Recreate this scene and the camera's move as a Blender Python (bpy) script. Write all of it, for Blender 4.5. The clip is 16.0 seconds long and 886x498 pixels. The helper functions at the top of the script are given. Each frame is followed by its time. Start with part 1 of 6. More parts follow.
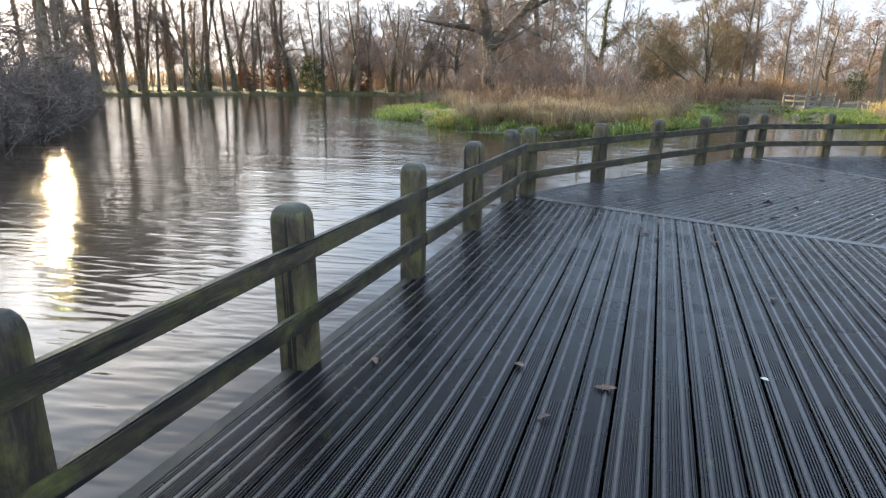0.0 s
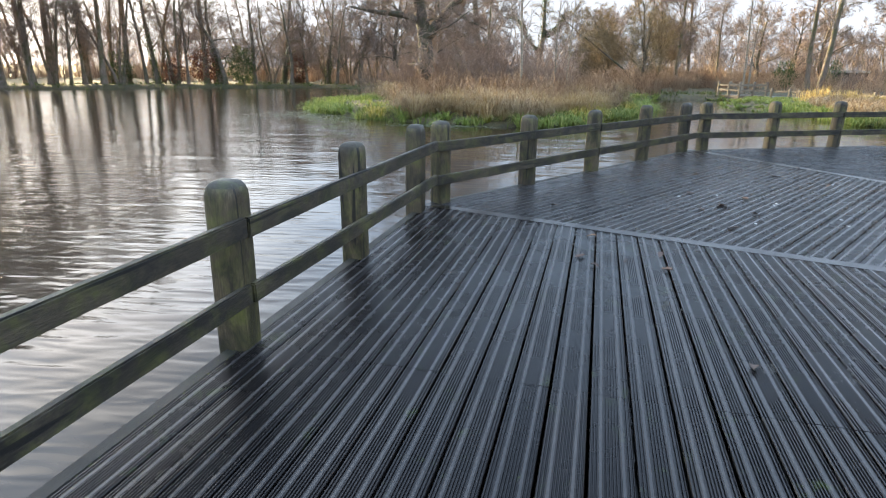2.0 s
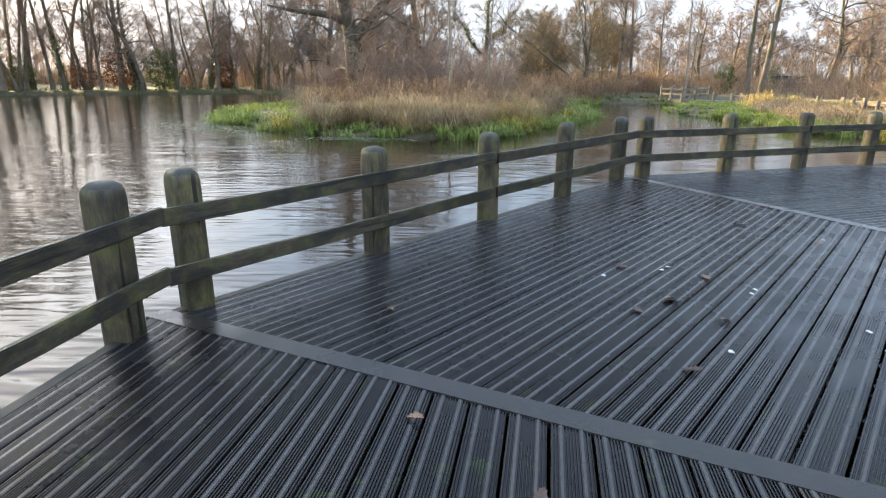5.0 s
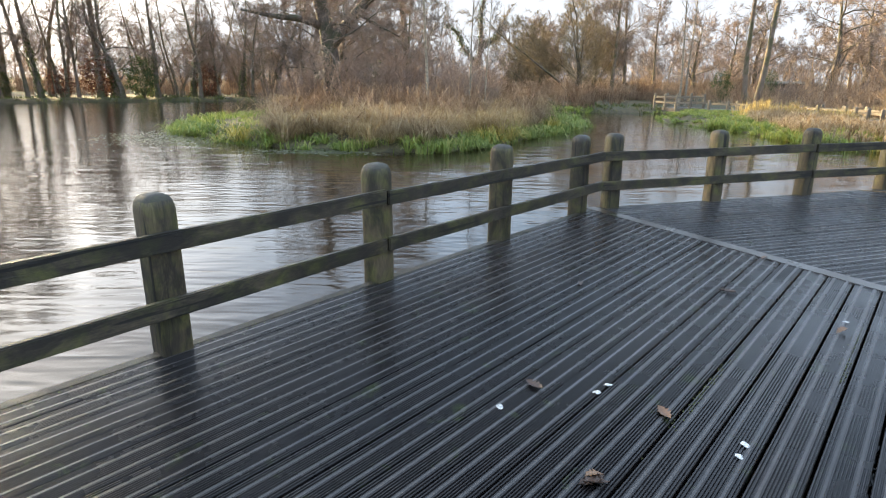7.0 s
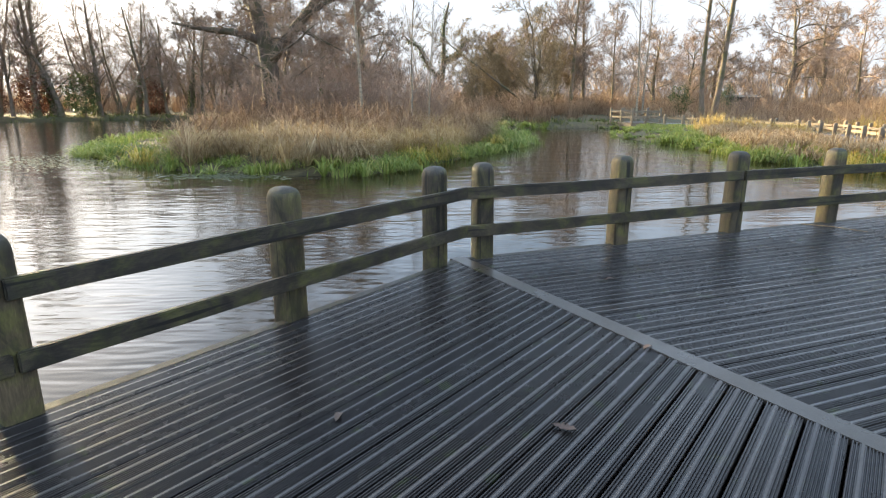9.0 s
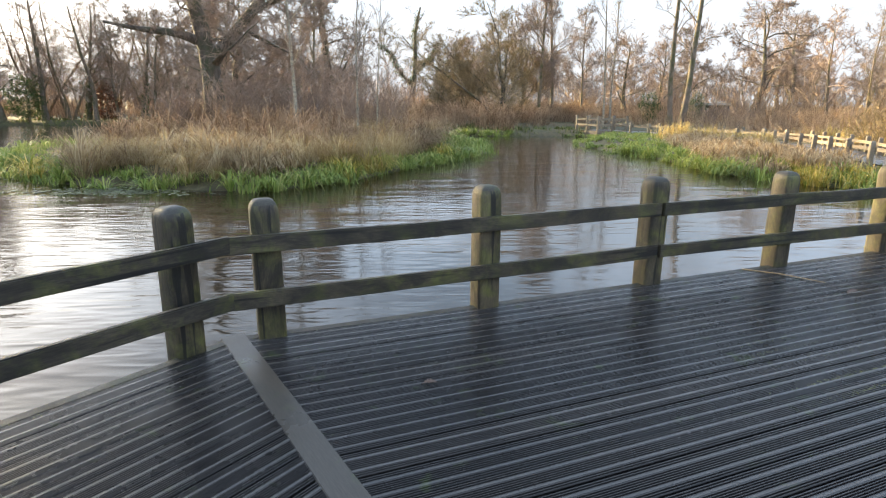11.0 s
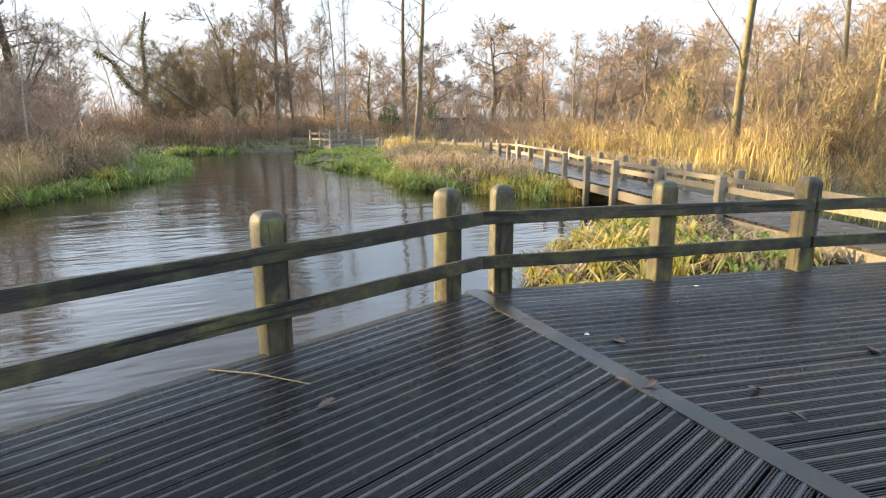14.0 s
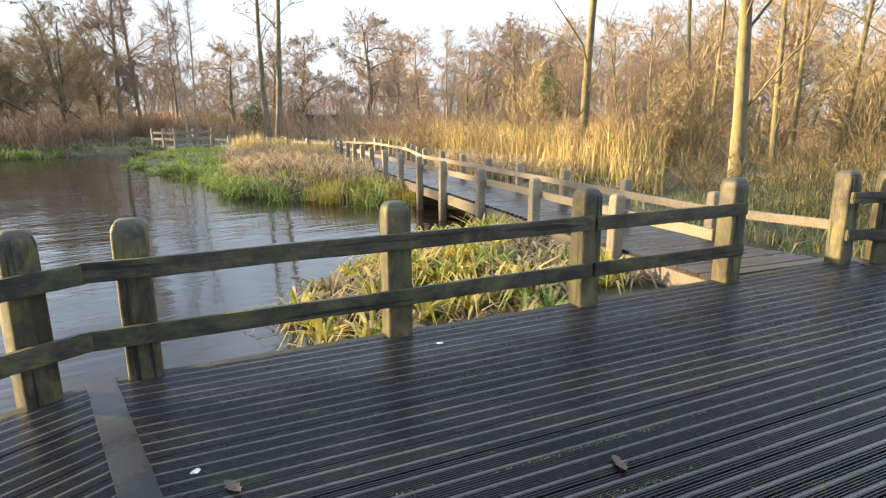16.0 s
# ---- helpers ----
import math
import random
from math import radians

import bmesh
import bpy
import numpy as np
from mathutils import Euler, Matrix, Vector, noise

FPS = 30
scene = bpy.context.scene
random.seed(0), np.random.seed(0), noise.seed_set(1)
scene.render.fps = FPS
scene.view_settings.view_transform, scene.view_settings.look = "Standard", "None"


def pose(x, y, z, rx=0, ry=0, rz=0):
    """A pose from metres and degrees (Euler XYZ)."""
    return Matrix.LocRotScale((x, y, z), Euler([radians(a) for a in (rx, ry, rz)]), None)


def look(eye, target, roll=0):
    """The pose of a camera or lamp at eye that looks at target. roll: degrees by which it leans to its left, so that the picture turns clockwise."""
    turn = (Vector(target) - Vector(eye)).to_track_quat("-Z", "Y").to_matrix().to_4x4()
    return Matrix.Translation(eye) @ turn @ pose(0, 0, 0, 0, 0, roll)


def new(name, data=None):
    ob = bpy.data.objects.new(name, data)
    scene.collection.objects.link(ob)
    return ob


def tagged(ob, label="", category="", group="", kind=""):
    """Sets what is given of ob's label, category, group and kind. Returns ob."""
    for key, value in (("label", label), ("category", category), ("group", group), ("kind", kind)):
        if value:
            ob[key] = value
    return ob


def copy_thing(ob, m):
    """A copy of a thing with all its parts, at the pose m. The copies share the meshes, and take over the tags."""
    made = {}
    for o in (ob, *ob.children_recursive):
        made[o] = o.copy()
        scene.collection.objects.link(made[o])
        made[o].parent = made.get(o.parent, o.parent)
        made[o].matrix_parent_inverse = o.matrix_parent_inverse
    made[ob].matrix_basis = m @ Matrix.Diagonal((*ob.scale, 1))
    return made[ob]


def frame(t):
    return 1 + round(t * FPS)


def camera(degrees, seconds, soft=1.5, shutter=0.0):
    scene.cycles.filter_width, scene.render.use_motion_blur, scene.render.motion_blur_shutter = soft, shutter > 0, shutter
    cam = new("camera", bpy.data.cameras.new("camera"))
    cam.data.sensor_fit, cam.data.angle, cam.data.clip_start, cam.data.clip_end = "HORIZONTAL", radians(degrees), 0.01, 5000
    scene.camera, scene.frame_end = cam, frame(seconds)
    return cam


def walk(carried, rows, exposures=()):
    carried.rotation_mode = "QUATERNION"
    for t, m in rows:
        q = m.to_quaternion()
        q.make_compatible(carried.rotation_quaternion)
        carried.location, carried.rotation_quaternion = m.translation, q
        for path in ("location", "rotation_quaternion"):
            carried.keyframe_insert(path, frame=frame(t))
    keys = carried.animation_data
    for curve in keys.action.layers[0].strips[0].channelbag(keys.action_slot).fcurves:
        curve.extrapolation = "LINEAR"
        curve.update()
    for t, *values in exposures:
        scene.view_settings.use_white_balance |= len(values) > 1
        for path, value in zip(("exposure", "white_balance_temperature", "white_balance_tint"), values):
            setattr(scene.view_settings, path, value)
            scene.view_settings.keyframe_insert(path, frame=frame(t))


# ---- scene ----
cam = camera(74.6, 16.0, 1.25)
PATH = [
    (0, (-1.707, -5.2, 1.577), (-2.054, -3.314, 1.008), 0.8),
    (0.5, (-1.609, -4.965, 1.556), (-1.908, -3.074, 0.978), 0.6),
    (1, (-1.575, -4.591, 1.525), (-1.827, -2.696, 0.938), 0.7),
    (1.5, (-1.466, -4.132, 1.477), (-1.671, -2.232, 0.887), 0.7),
    (2, (-1.382, -3.592, 1.481), (-1.555, -1.689, 0.889), 0.6),
    (2.5, (-1.28, -3.139, 1.488), (-1.417, -1.233, 0.897), 0.8),
    (3, (-1.087, -2.604, 1.493), (-1.184, -0.695, 0.905), 0.5),
    (3.5, (-0.965, -2.084, 1.491), (-1.026, -0.174, 0.902), 0.7),
    (4, (-0.756, -1.54, 1.5), (-0.792, 0.371, 0.913), 0.5),
    (6.5, (0.328, 0.761, 1.504), (0.314, 2.68, 0.941), 0.5),
    (7, (0.619, 1.244, 1.507), (0.603, 3.165, 0.951), 0.5),
    (7.5, (0.965, 1.637, 1.532), (0.949, 3.563, 0.993), 0.4),
    (8, (1.319, 2.103, 1.528), (1.312, 4.032, 1.002), 0.5),
    (8.5, (1.695, 2.533, 1.515), (1.732, 4.465, 0.999), 0.3),
    (11, (3.52, 4.719, 1.506), (3.657, 6.654, 1.019), 0.5),
    (11.5, (3.93, 5.081, 1.501), (4.134, 7.011, 1.019), 0.6),
    (12, (4.427, 5.341, 1.497), (4.746, 7.26, 1.035), 0.6),
    (12.5, (4.935, 5.623, 1.495), (5.347, 7.528, 1.045), 0.4),
    (13, (5.514, 5.803, 1.498), (6.065, 7.674, 1.058), 0.2),
    (13.5, (6.017, 6.063, 1.491), (6.703, 7.889, 1.05), 0.1),
    (14, (6.579, 6.297, 1.468), (7.425, 8.056, 1.03), 0.0),
    (14.5, (7.063, 6.559, 1.463), (7.991, 8.274, 1.022), -0.0),
    (15, (7.654, 6.706, 1.454), (8.681, 8.364, 1.012), -0.2),
    (15.5, (8.176, 6.877, 1.463), (9.28, 8.484, 1.019), -0.3),
    (16, (8.692, 6.921, 1.47), (9.847, 8.491, 1.02), -0.3),
]
walk(cam, [(t, look(eye, target, roll)) for t, eye, target, roll in PATH], exposures=[(0.0, 2.36, 6850, 11), (3.0, 2.47, 6850, 11), (8.0, 2.39, 7150, 11), (12.0, 2.42, 7250, 11), (16.0, 2.38, 7400, 11)])


# ---- world, sun, exposure ----
SUN_AZ, SUN_EL = 44.5, 12.2          # degrees from +y towards -x; degrees above the horizon
world = bpy.data.worlds.new("sky")
scene.world = world
world.use_nodes = True
wn = world.node_tree
wn.nodes.clear()
sky = wn.nodes.new("ShaderNodeTexSky")
sky.sky_type, sky.sun_disc = "NISHITA", False
sky.sun_elevation, sky.sun_rotation = radians(SUN_EL), radians(-SUN_AZ)
sky.air_density, sky.dust_density, sky.ozone_density = 1.2, 1.2, 4.0
# thin broken cloud all over the sky
wtc = wn.nodes.new("ShaderNodeTexCoord")
wmap = wn.nodes.new("ShaderNodeMapping")
wmap.inputs["Scale"].default_value = (1.0, 1.0, 2.6)
wn.links.new(wtc.outputs["Generated"], wmap.inputs["Vector"])
wnoise = wn.nodes.new("ShaderNodeTexNoise")
wnoise.inputs["Scale"].default_value, wnoise.inputs["Detail"].default_value, wnoise.inputs["Roughness"].default_value = 3.0, 6.0, 0.55
wn.links.new(wmap.outputs[0], wnoise.inputs["Vector"])
wramp = wn.nodes.new("ShaderNodeValToRGB")
wramp.color_ramp.elements[0].position, wramp.color_ramp.elements[0].color = 0.38, (0.30, 0.30, 0.30, 1)
wramp.color_ramp.elements[1].position, wramp.color_ramp.elements[1].color = 0.66, (0.80, 0.80, 0.80, 1)
wn.links.new(wnoise.outputs[0], wramp.inputs[0])
wmix = wn.nodes.new("ShaderNodeMix")
wmix.data_type = "RGBA"
wn.links.new(wramp.outputs[0], wmix.inputs[0])
wn.links.new(sky.outputs[0], wmix.inputs[6])
wmix.inputs[7].default_value = (8.2, 10.9, 15.0, 1)
wbg = wn.nodes.new("ShaderNodeBackground")
wbg.inputs["Strength"].default_value = 0.05
wout = wn.nodes.new("ShaderNodeOutputWorld")
# the bright veil round the sun
wdot = wn.nodes.new("ShaderNodeVectorMath")
wdot.operation = "DOT_PRODUCT"
wn.links.new(wtc.outputs["Generated"], wdot.inputs[0])
wdot.inputs[1].default_value = (-math.sin(radians(SUN_AZ)) * math.cos(radians(SUN_EL)), math.cos(radians(SUN_AZ)) * math.cos(radians(SUN_EL)), math.sin(radians(SUN_EL)))
wmax = wn.nodes.new("ShaderNodeMath")
wmax.operation = "MAXIMUM"
wn.links.new(wdot.outputs["Value"], wmax.inputs[0])
wmax.inputs[1].default_value = 0.0
wpow = wn.nodes.new("ShaderNodeMath")
wpow.operation = "POWER"
wn.links.new(wmax.outputs[0], wpow.inputs[0])
wpow.inputs[1].default_value = 5.0
wveil = wn.nodes.new("ShaderNodeMix")
wveil.data_type, wveil.blend_type = "RGBA", "ADD"
wn.links.new(wpow.outputs[0], wveil.inputs[0])
wn.links.new(wmix.outputs[2], wveil.inputs[6])
wveil.inputs[7].default_value = (0.8, 0.75, 0.65, 1)
# pale haze low round the whole horizon
wsep = wn.nodes.new("ShaderNodeSeparateXYZ")
wn.links.new(wtc.outputs["Generated"], wsep.inputs[0])
whaze = wn.nodes.new("ShaderNodeMapRange")
whaze.interpolation_type = "SMOOTHSTEP"
wn.links.new(wsep.outputs["Z"], whaze.inputs["Value"])
whaze.inputs["From Min"].default_value, whaze.inputs["From Max"].default_value = 0.10, 0.25
whaze.inputs["To Min"].default_value, whaze.inputs["To Max"].default_value = 0.92, 0.0
wpale = wn.nodes.new("ShaderNodeMix")
wpale.data_type = "RGBA"
wn.links.new(whaze.outputs[0], wpale.inputs[0])
wn.links.new(wveil.outputs[2], wpale.inputs[6])
wpale.inputs[7].default_value = (3.45, 3.75, 4.25, 1)
wglow = wn.nodes.new("ShaderNodeMath")
wglow.operation = "POWER"
wn.links.new(wmax.outputs[0], wglow.inputs[0])
wglow.inputs[1].default_value = 24.0
wadd = wn.nodes.new("ShaderNodeMix")
wadd.data_type, wadd.blend_type = "RGBA", "ADD"
wn.links.new(wglow.outputs[0], wadd.inputs[0])
wn.links.new(wpale.outputs[2], wadd.inputs[6])
wadd.inputs[7].default_value = (19.0, 17.8, 16.0, 1)
wn.links.new(wadd.outputs[2], wbg.inputs[0])
wn.links.new(wbg.outputs[0], wout.inputs[0])
sun_data = bpy.data.lights.new("sun", "SUN")
sun_data.energy, sun_data.angle, sun_data.color = 5.0, radians(1.6), (1.0, 0.80, 0.46)
sun = new("sun", sun_data)
sa, se = radians(SUN_AZ), radians(SUN_EL)
SUN_DIR = Vector((-math.sin(sa) * math.cos(se), math.cos(sa) * math.cos(se), math.sin(se)))
sun.matrix_world = look(SUN_DIR * 50, (0, 0, 0))

# ---- materials ----


def ramp(nt, source, stops):
    n = nt.nodes.new("ShaderNodeValToRGB")
    el = n.color_ramp.elements
    while len(el) < len(stops):
        el.new(0.5)
    for e, (at, col) in zip(el, stops):
        e.position, e.color = at, (*col, 1)
    nt.links.new(source, n.inputs[0])
    return n.outputs[0]


def noise_tex(nt, vec, scale, detail=5.0, rough=0.6, dist=0.0):
    n = nt.nodes.new("ShaderNodeTexNoise")
    n.inputs["Scale"].default_value, n.inputs["Detail"].default_value = scale, detail
    n.inputs["Roughness"].default_value, n.inputs["Distortion"].default_value = rough, dist
    nt.links.new(vec, n.inputs["Vector"])
    return n.outputs[0]


def mapped(nt, vec, scale):
    n = nt.nodes.new("ShaderNodeMapping")
    n.inputs["Scale"].default_value = scale
    nt.links.new(vec, n.inputs["Vector"])
    return n.outputs[0]


def mix(nt, fac, a, b, mode="MIX"):
    n = nt.nodes.new("ShaderNodeMix")
    n.data_type, n.blend_type = "RGBA", mode
    for value, at in ((fac, n.inputs[0]), (a, n.inputs[6]), (b, n.inputs[7])):
        if isinstance(value, (int, float)):
            at.default_value = value
        elif isinstance(value, tuple):
            at.default_value = (*value, 1)
        else:
            nt.links.new(value, at)
    return n.outputs[2]


def math_node(nt, op, a, b=0.0):
    n = nt.nodes.new("ShaderNodeMath")
    n.operation = op
    for value, at in ((a, n.inputs[0]), (b, n.inputs[1])):
        if isinstance(value, (int, float)):
            at.default_value = value
        else:
            nt.links.new(value, at)
    return n.outputs[0]


def blank(name):
    m = bpy.data.materials.new(name)
    m.use_nodes = True
    nt = m.node_tree
    return m, nt, nt.nodes["Principled BSDF"]


def bump(nt, bsdf, height, strength, distance):
    n = nt.nodes.new("ShaderNodeBump")
    n.inputs["Strength"].default_value, n.inputs["Distance"].default_value = strength, distance
    nt.links.new(height, n.inputs["Height"])
    nt.links.new(n.outputs[0], bsdf.inputs["Normal"])


def shifted(nt, along=7.0):
    """Object coordinates, moved by a random step for each object, so that shared meshes differ."""
    tc = nt.nodes.new("ShaderNodeTexCoord")
    info = nt.nodes.new("ShaderNodeObjectInfo")
    step = math_node(nt, "MULTIPLY", info.outputs["Random"], along * 13.0)
    n = nt.nodes.new("ShaderNodeVectorMath")
    nt.links.new(tc.outputs["Object"], n.inputs[0])
    nt.links.new(step, n.inputs[1])
    return n.outputs[0], info.outputs["Random"]


def wood(name, dark, mid, light, grain, rough=(0.35, 0.6), moss=None, moss_amount=0.5, bump_d=0.003, splits=False):
    """Weathered timber; grain is the stretch of the noise along the object's axes."""
    m, nt, b = blank(name)
    vec, rnd = shifted(nt)
    fine = noise_tex(nt, mapped(nt, vec, grain), 14.0, 6.0, 0.65, 0.6)
    big = noise_tex(nt, vec, 2.3, 4.0)
    col = ramp(nt, fine, [(0.25, dark), (0.5, mid), (0.78, light)])
    col = mix(nt, 0.35, col, ramp(nt, big, [(0.3, tuple(0.55 * c for c in mid)), (0.7, tuple(min(1, 1.35 * c) for c in mid))]), "MIX")
    tone = ramp(nt, rnd, [(0.0, (0.72, 0.72, 0.74)), (1.0, (1.2, 1.16, 1.1))])
    col = mix(nt, 1.0, col, tone, "MULTIPLY")
    if moss:
        patch = ramp(nt, noise_tex(nt, vec, 5.5, 6.0, 0.7, 0.4), [(0.62 - 0.25 * moss_amount, (0, 0, 0)), (0.72, (1, 1, 1))])
        col = mix(nt, math_node(nt, "MULTIPLY", patch, 0.75), col, moss)
    if splits:
        stain = ramp(nt, noise_tex(nt, mapped(nt, vec, tuple(min(g, 2.2) for g in grain)), 2.6, 5.0, 0.7, 0.8), [(0.40, (0.30, 0.30, 0.31)), (0.60, (1.12, 1.1, 1.06))])
        col = mix(nt, 1.0, col, stain, "MULTIPLY")
        crack = ramp(nt, noise_tex(nt, mapped(nt, vec, tuple(0.18 if g < 2 else 5.0 for g in grain)), 5.0, 2.0, 0.4, 0.3), [(0.345, (0.12, 0.12, 0.12)), (0.375, (1, 1, 1))])
        col = mix(nt, 1.0, col, crack, "MULTIPLY")
    nt.links.new(col, b.inputs["Base Color"])
    nt.links.new(ramp(nt, big, [(0.3, (rough[0],) * 3), (0.7, (rough[1],) * 3)]), b.inputs["Roughness"])
    bump(nt, b, fine, 0.6, bump_d)
    return m


def blades(name, stops, rough=0.65, through_light=0.25, rot=1.0):
    """Leaves and stalks: one colour for each blade, with a slow drift over the ground."""
    m, nt, b = blank(name)
    geo = nt.nodes.new("ShaderNodeNewGeometry")
    drift = noise_tex(nt, geo.outputs["Position"], 0.35, 3.0)
    pick = math_node(nt, "ADD", math_node(nt, "MULTIPLY", geo.outputs["Random Per Island"], 0.75), math_node(nt, "MULTIPLY", math_node(nt, "SUBTRACT", drift, 0.35), 0.8))
    col = ramp(nt, pick, stops)
    nt.links.new(col, b.inputs["Base Color"])
    b.inputs["Roughness"].default_value = rough
    b.inputs["Specular IOR Level"].default_value = 0.25
    if through_light:
        tr = nt.nodes.new("ShaderNodeBsdfTranslucent")
        nt.links.new(col, tr.inputs["Color"])
        mx = nt.nodes.new("ShaderNodeMixShader")
        mx.inputs[0].default_value = through_light
        nt.links.new(b.outputs[0], mx.inputs[1])
        nt.links.new(tr.outputs[0], mx.inputs[2])
        nt.links.new(mx.outputs[0], nt.nodes["Material Output"].inputs["Surface"])
    return m


def bark(name, dark, light, scale=9.0, stretch=(1, 1, 0.3), green=None):
    m, nt, b = blank(name)
    vec, rnd = shifted(nt)
    f = noise_tex(nt, mapped(nt, vec, stretch), scale, 6.0, 0.7, 0.5)
    col = ramp(nt, f, [(0.3, dark), (0.7, light)])
    if green:
        col = mix(nt, ramp(nt, noise_tex(nt, vec, 1.3, 4.0), [(0.42, (0, 0, 0)), (0.62, (0.8, 0.8, 0.8))]), col, green)
    col = mix(nt, 1.0, col, ramp(nt, rnd, [(0.0, (0.75, 0.75, 0.78)), (1.0, (1.2, 1.15, 1.1))]), "MULTIPLY")
    nt.links.new(col, b.inputs["Base Color"])
    b.inputs["Roughness"].default_value = 0.85
    bump(nt, b, f, 0.7, 0.02)
    return m


M_BOARD = wood("wet_decking", (0.0050, 0.0044, 0.0046), (0.0140, 0.0122, 0.0124), (0.033, 0.0290, 0.0285), (14, 14, 1.0), (0.16, 0.38), (0.035, 0.05, 0.012), 0.10, 0.0012)
M_BOARD.node_tree.nodes["Principled BSDF"].inputs["Specular IOR Level"].default_value = 0.28
# paler colour painted on the boards' raised strips, for edges that catch the light
M_LIT_STRIP = wood("lit_edge_strip", (0.018, 0.0168, 0.0165), (0.039, 0.036, 0.035), (0.078, 0.072, 0.069), (3, 3, 3), (0.32, 0.5), (0.05, 0.06, 0.02), 0.05, 0.002)
M_STRIP = wood("grey_strip_board", (0.018, 0.0158, 0.0135), (0.039, 0.034, 0.029), (0.068, 0.060, 0.051), (1.0, 10, 10), (0.22, 0.42), (0.05, 0.07, 0.02), 0.1, 0.001)
M_STRIP.node_tree.nodes["Principled BSDF"].inputs["Specular IOR Level"].default_value = 0.30
# darker tone of the strip board, for every mitre but k == 3
M_STRIP_DARK = wood("dark_strip", (0.010, 0.009, 0.0085), (0.022, 0.0195, 0.018), (0.045, 0.040, 0.036), (1.0, 10, 10), (0.22, 0.42), (0.05, 0.07, 0.02), 0.1, 0.001)
M_STRIP_DARK.node_tree.nodes["Principled BSDF"].inputs["Specular IOR Level"].default_value = 0.32
M_POST = wood("post_timber", (0.024, 0.018, 0.011), (0.082, 0.063, 0.037), (0.185, 0.146, 0.093), (9, 9, 0.9), (0.45, 0.75), (0.135, 0.145, 0.028), 0.70, 0.006, True)
M_POSTCAP = wood("wet_post_head", (0.018, 0.016, 0.012), (0.045, 0.040, 0.029), (0.10, 0.09, 0.066), (6, 6, 6), (0.5, 0.75), (0.07, 0.085, 0.022), 0.5, 0.004)
M_RAIL = wood("rail_timber", (0.014, 0.0105, 0.007), (0.050, 0.040, 0.026), (0.130, 0.106, 0.074), (1.0, 9, 9), (0.45, 0.75), (0.115, 0.125, 0.026), 0.62, 0.006, True)
M_PALE = wood("pale_timber", (0.098, 0.078, 0.056), (0.20, 0.163, 0.12), (0.325, 0.272, 0.208), (2.5, 2.5, 2.5), (0.6, 0.85), (0.10, 0.11, 0.04), 0.15, 0.003)
M_DARKWOOD = wood("dark_timber", (0.014, 0.012, 0.010), (0.030, 0.026, 0.021), (0.052, 0.044, 0.034), (3, 3, 3), (0.6, 0.9), (0.03, 0.04, 0.012), 0.3, 0.003)
M_EDGE = wood("mossy_wet_edge", (0.006, 0.006, 0.005), (0.014, 0.013, 0.010), (0.028, 0.026, 0.020), (1.0, 12, 12), (0.5, 0.8), (0.018, 0.026, 0.008), 0.5, 0.004)
M_BARK = bark("grey_brown_bark", (0.09, 0.069, 0.053), (0.28, 0.218, 0.165), 9.0, (1, 1, 0.3), (0.075, 0.085, 0.03))
M_OAKBARK = bark("oak_bark", (0.05, 0.04, 0.032), (0.19, 0.155, 0.12), 7.0, (1, 1, 0.4), (0.06, 0.07, 0.028))
M_YELLOWBARK = bark("lichen_yellow_bark", (0.06, 0.047, 0.028), (0.22, 0.175, 0.10), 8.0, (1, 1, 0.35), (0.16, 0.14, 0.05))
M_BIRCH = bark("birch_bark", (0.08, 0.065, 0.045), (0.50, 0.43, 0.32), 5.0, (0.5, 0.5, 3.0))
M_TWIG = bark("brown_twigs", (0.15, 0.113, 0.088), (0.34, 0.262, 0.203), 2.0, (1, 1, 1))
M_TWIG_GOLD = bark("golden_twigs", (0.15, 0.113, 0.062), (0.33, 0.252, 0.138), 2.0, (1, 1, 1))
M_TWIG_RED = bark("russet_twigs", (0.19, 0.138, 0.105), (0.37, 0.275, 0.21), 2.0, (1, 1, 1))
M_DARKTWIG = bark("dark_wet_twigs", (0.10, 0.082, 0.070), (0.25, 0.205, 0.17), 2.0, (1, 1, 1))
M_REED = blades("dry_reed", [(0.1, (0.20, 0.130, 0.060)), (0.35, (0.33, 0.230, 0.112)), (0.6, (0.44, 0.325, 0.165)), (0.9, (0.60, 0.485, 0.285))], 0.65, 0.6)
M_REED_BROWN = blades("weathered_reed", [(0.1, (0.16, 0.105, 0.06)), (0.35, (0.30, 0.21, 0.12)), (0.6, (0.42, 0.31, 0.18)), (0.9, (0.58, 0.46, 0.29))], 0.65, 0.4)
M_REED_GOLD = blades("golden_reed", [(0.1, (0.25, 0.165, 0.060)), (0.4, (0.44, 0.325, 0.125)), (0.75, (0.60, 0.47, 0.20)), (0.95, (0.72, 0.60, 0.31))], 0.6, 0.4)
M_SEDGE = blades("sedge_green_yellow", [(0.05, (0.10, 0.15, 0.02)), (0.25, (0.28, 0.28, 0.04)), (0.42, (0.55, 0.43, 0.09)), (0.70, (0.66, 0.50, 0.16)), (0.95, (0.72, 0.58, 0.27))], 0.55, 0.4)
M_GRASS = blades("bank_grass", [(0.1, (0.11, 0.165, 0.040)), (0.45, (0.22, 0.29, 0.066)), (0.70, (0.29, 0.34, 0.085)), (0.92, (0.48, 0.45, 0.17))], 0.55, 0.42)
M_ROUGH = blades("rough_straw_grass", [(0.1, (0.09, 0.10, 0.03)), (0.4, (0.20, 0.19, 0.06)), (0.7, (0.38, 0.31, 0.12)), (0.95, (0.55, 0.44, 0.21))], 0.6, 0.35)
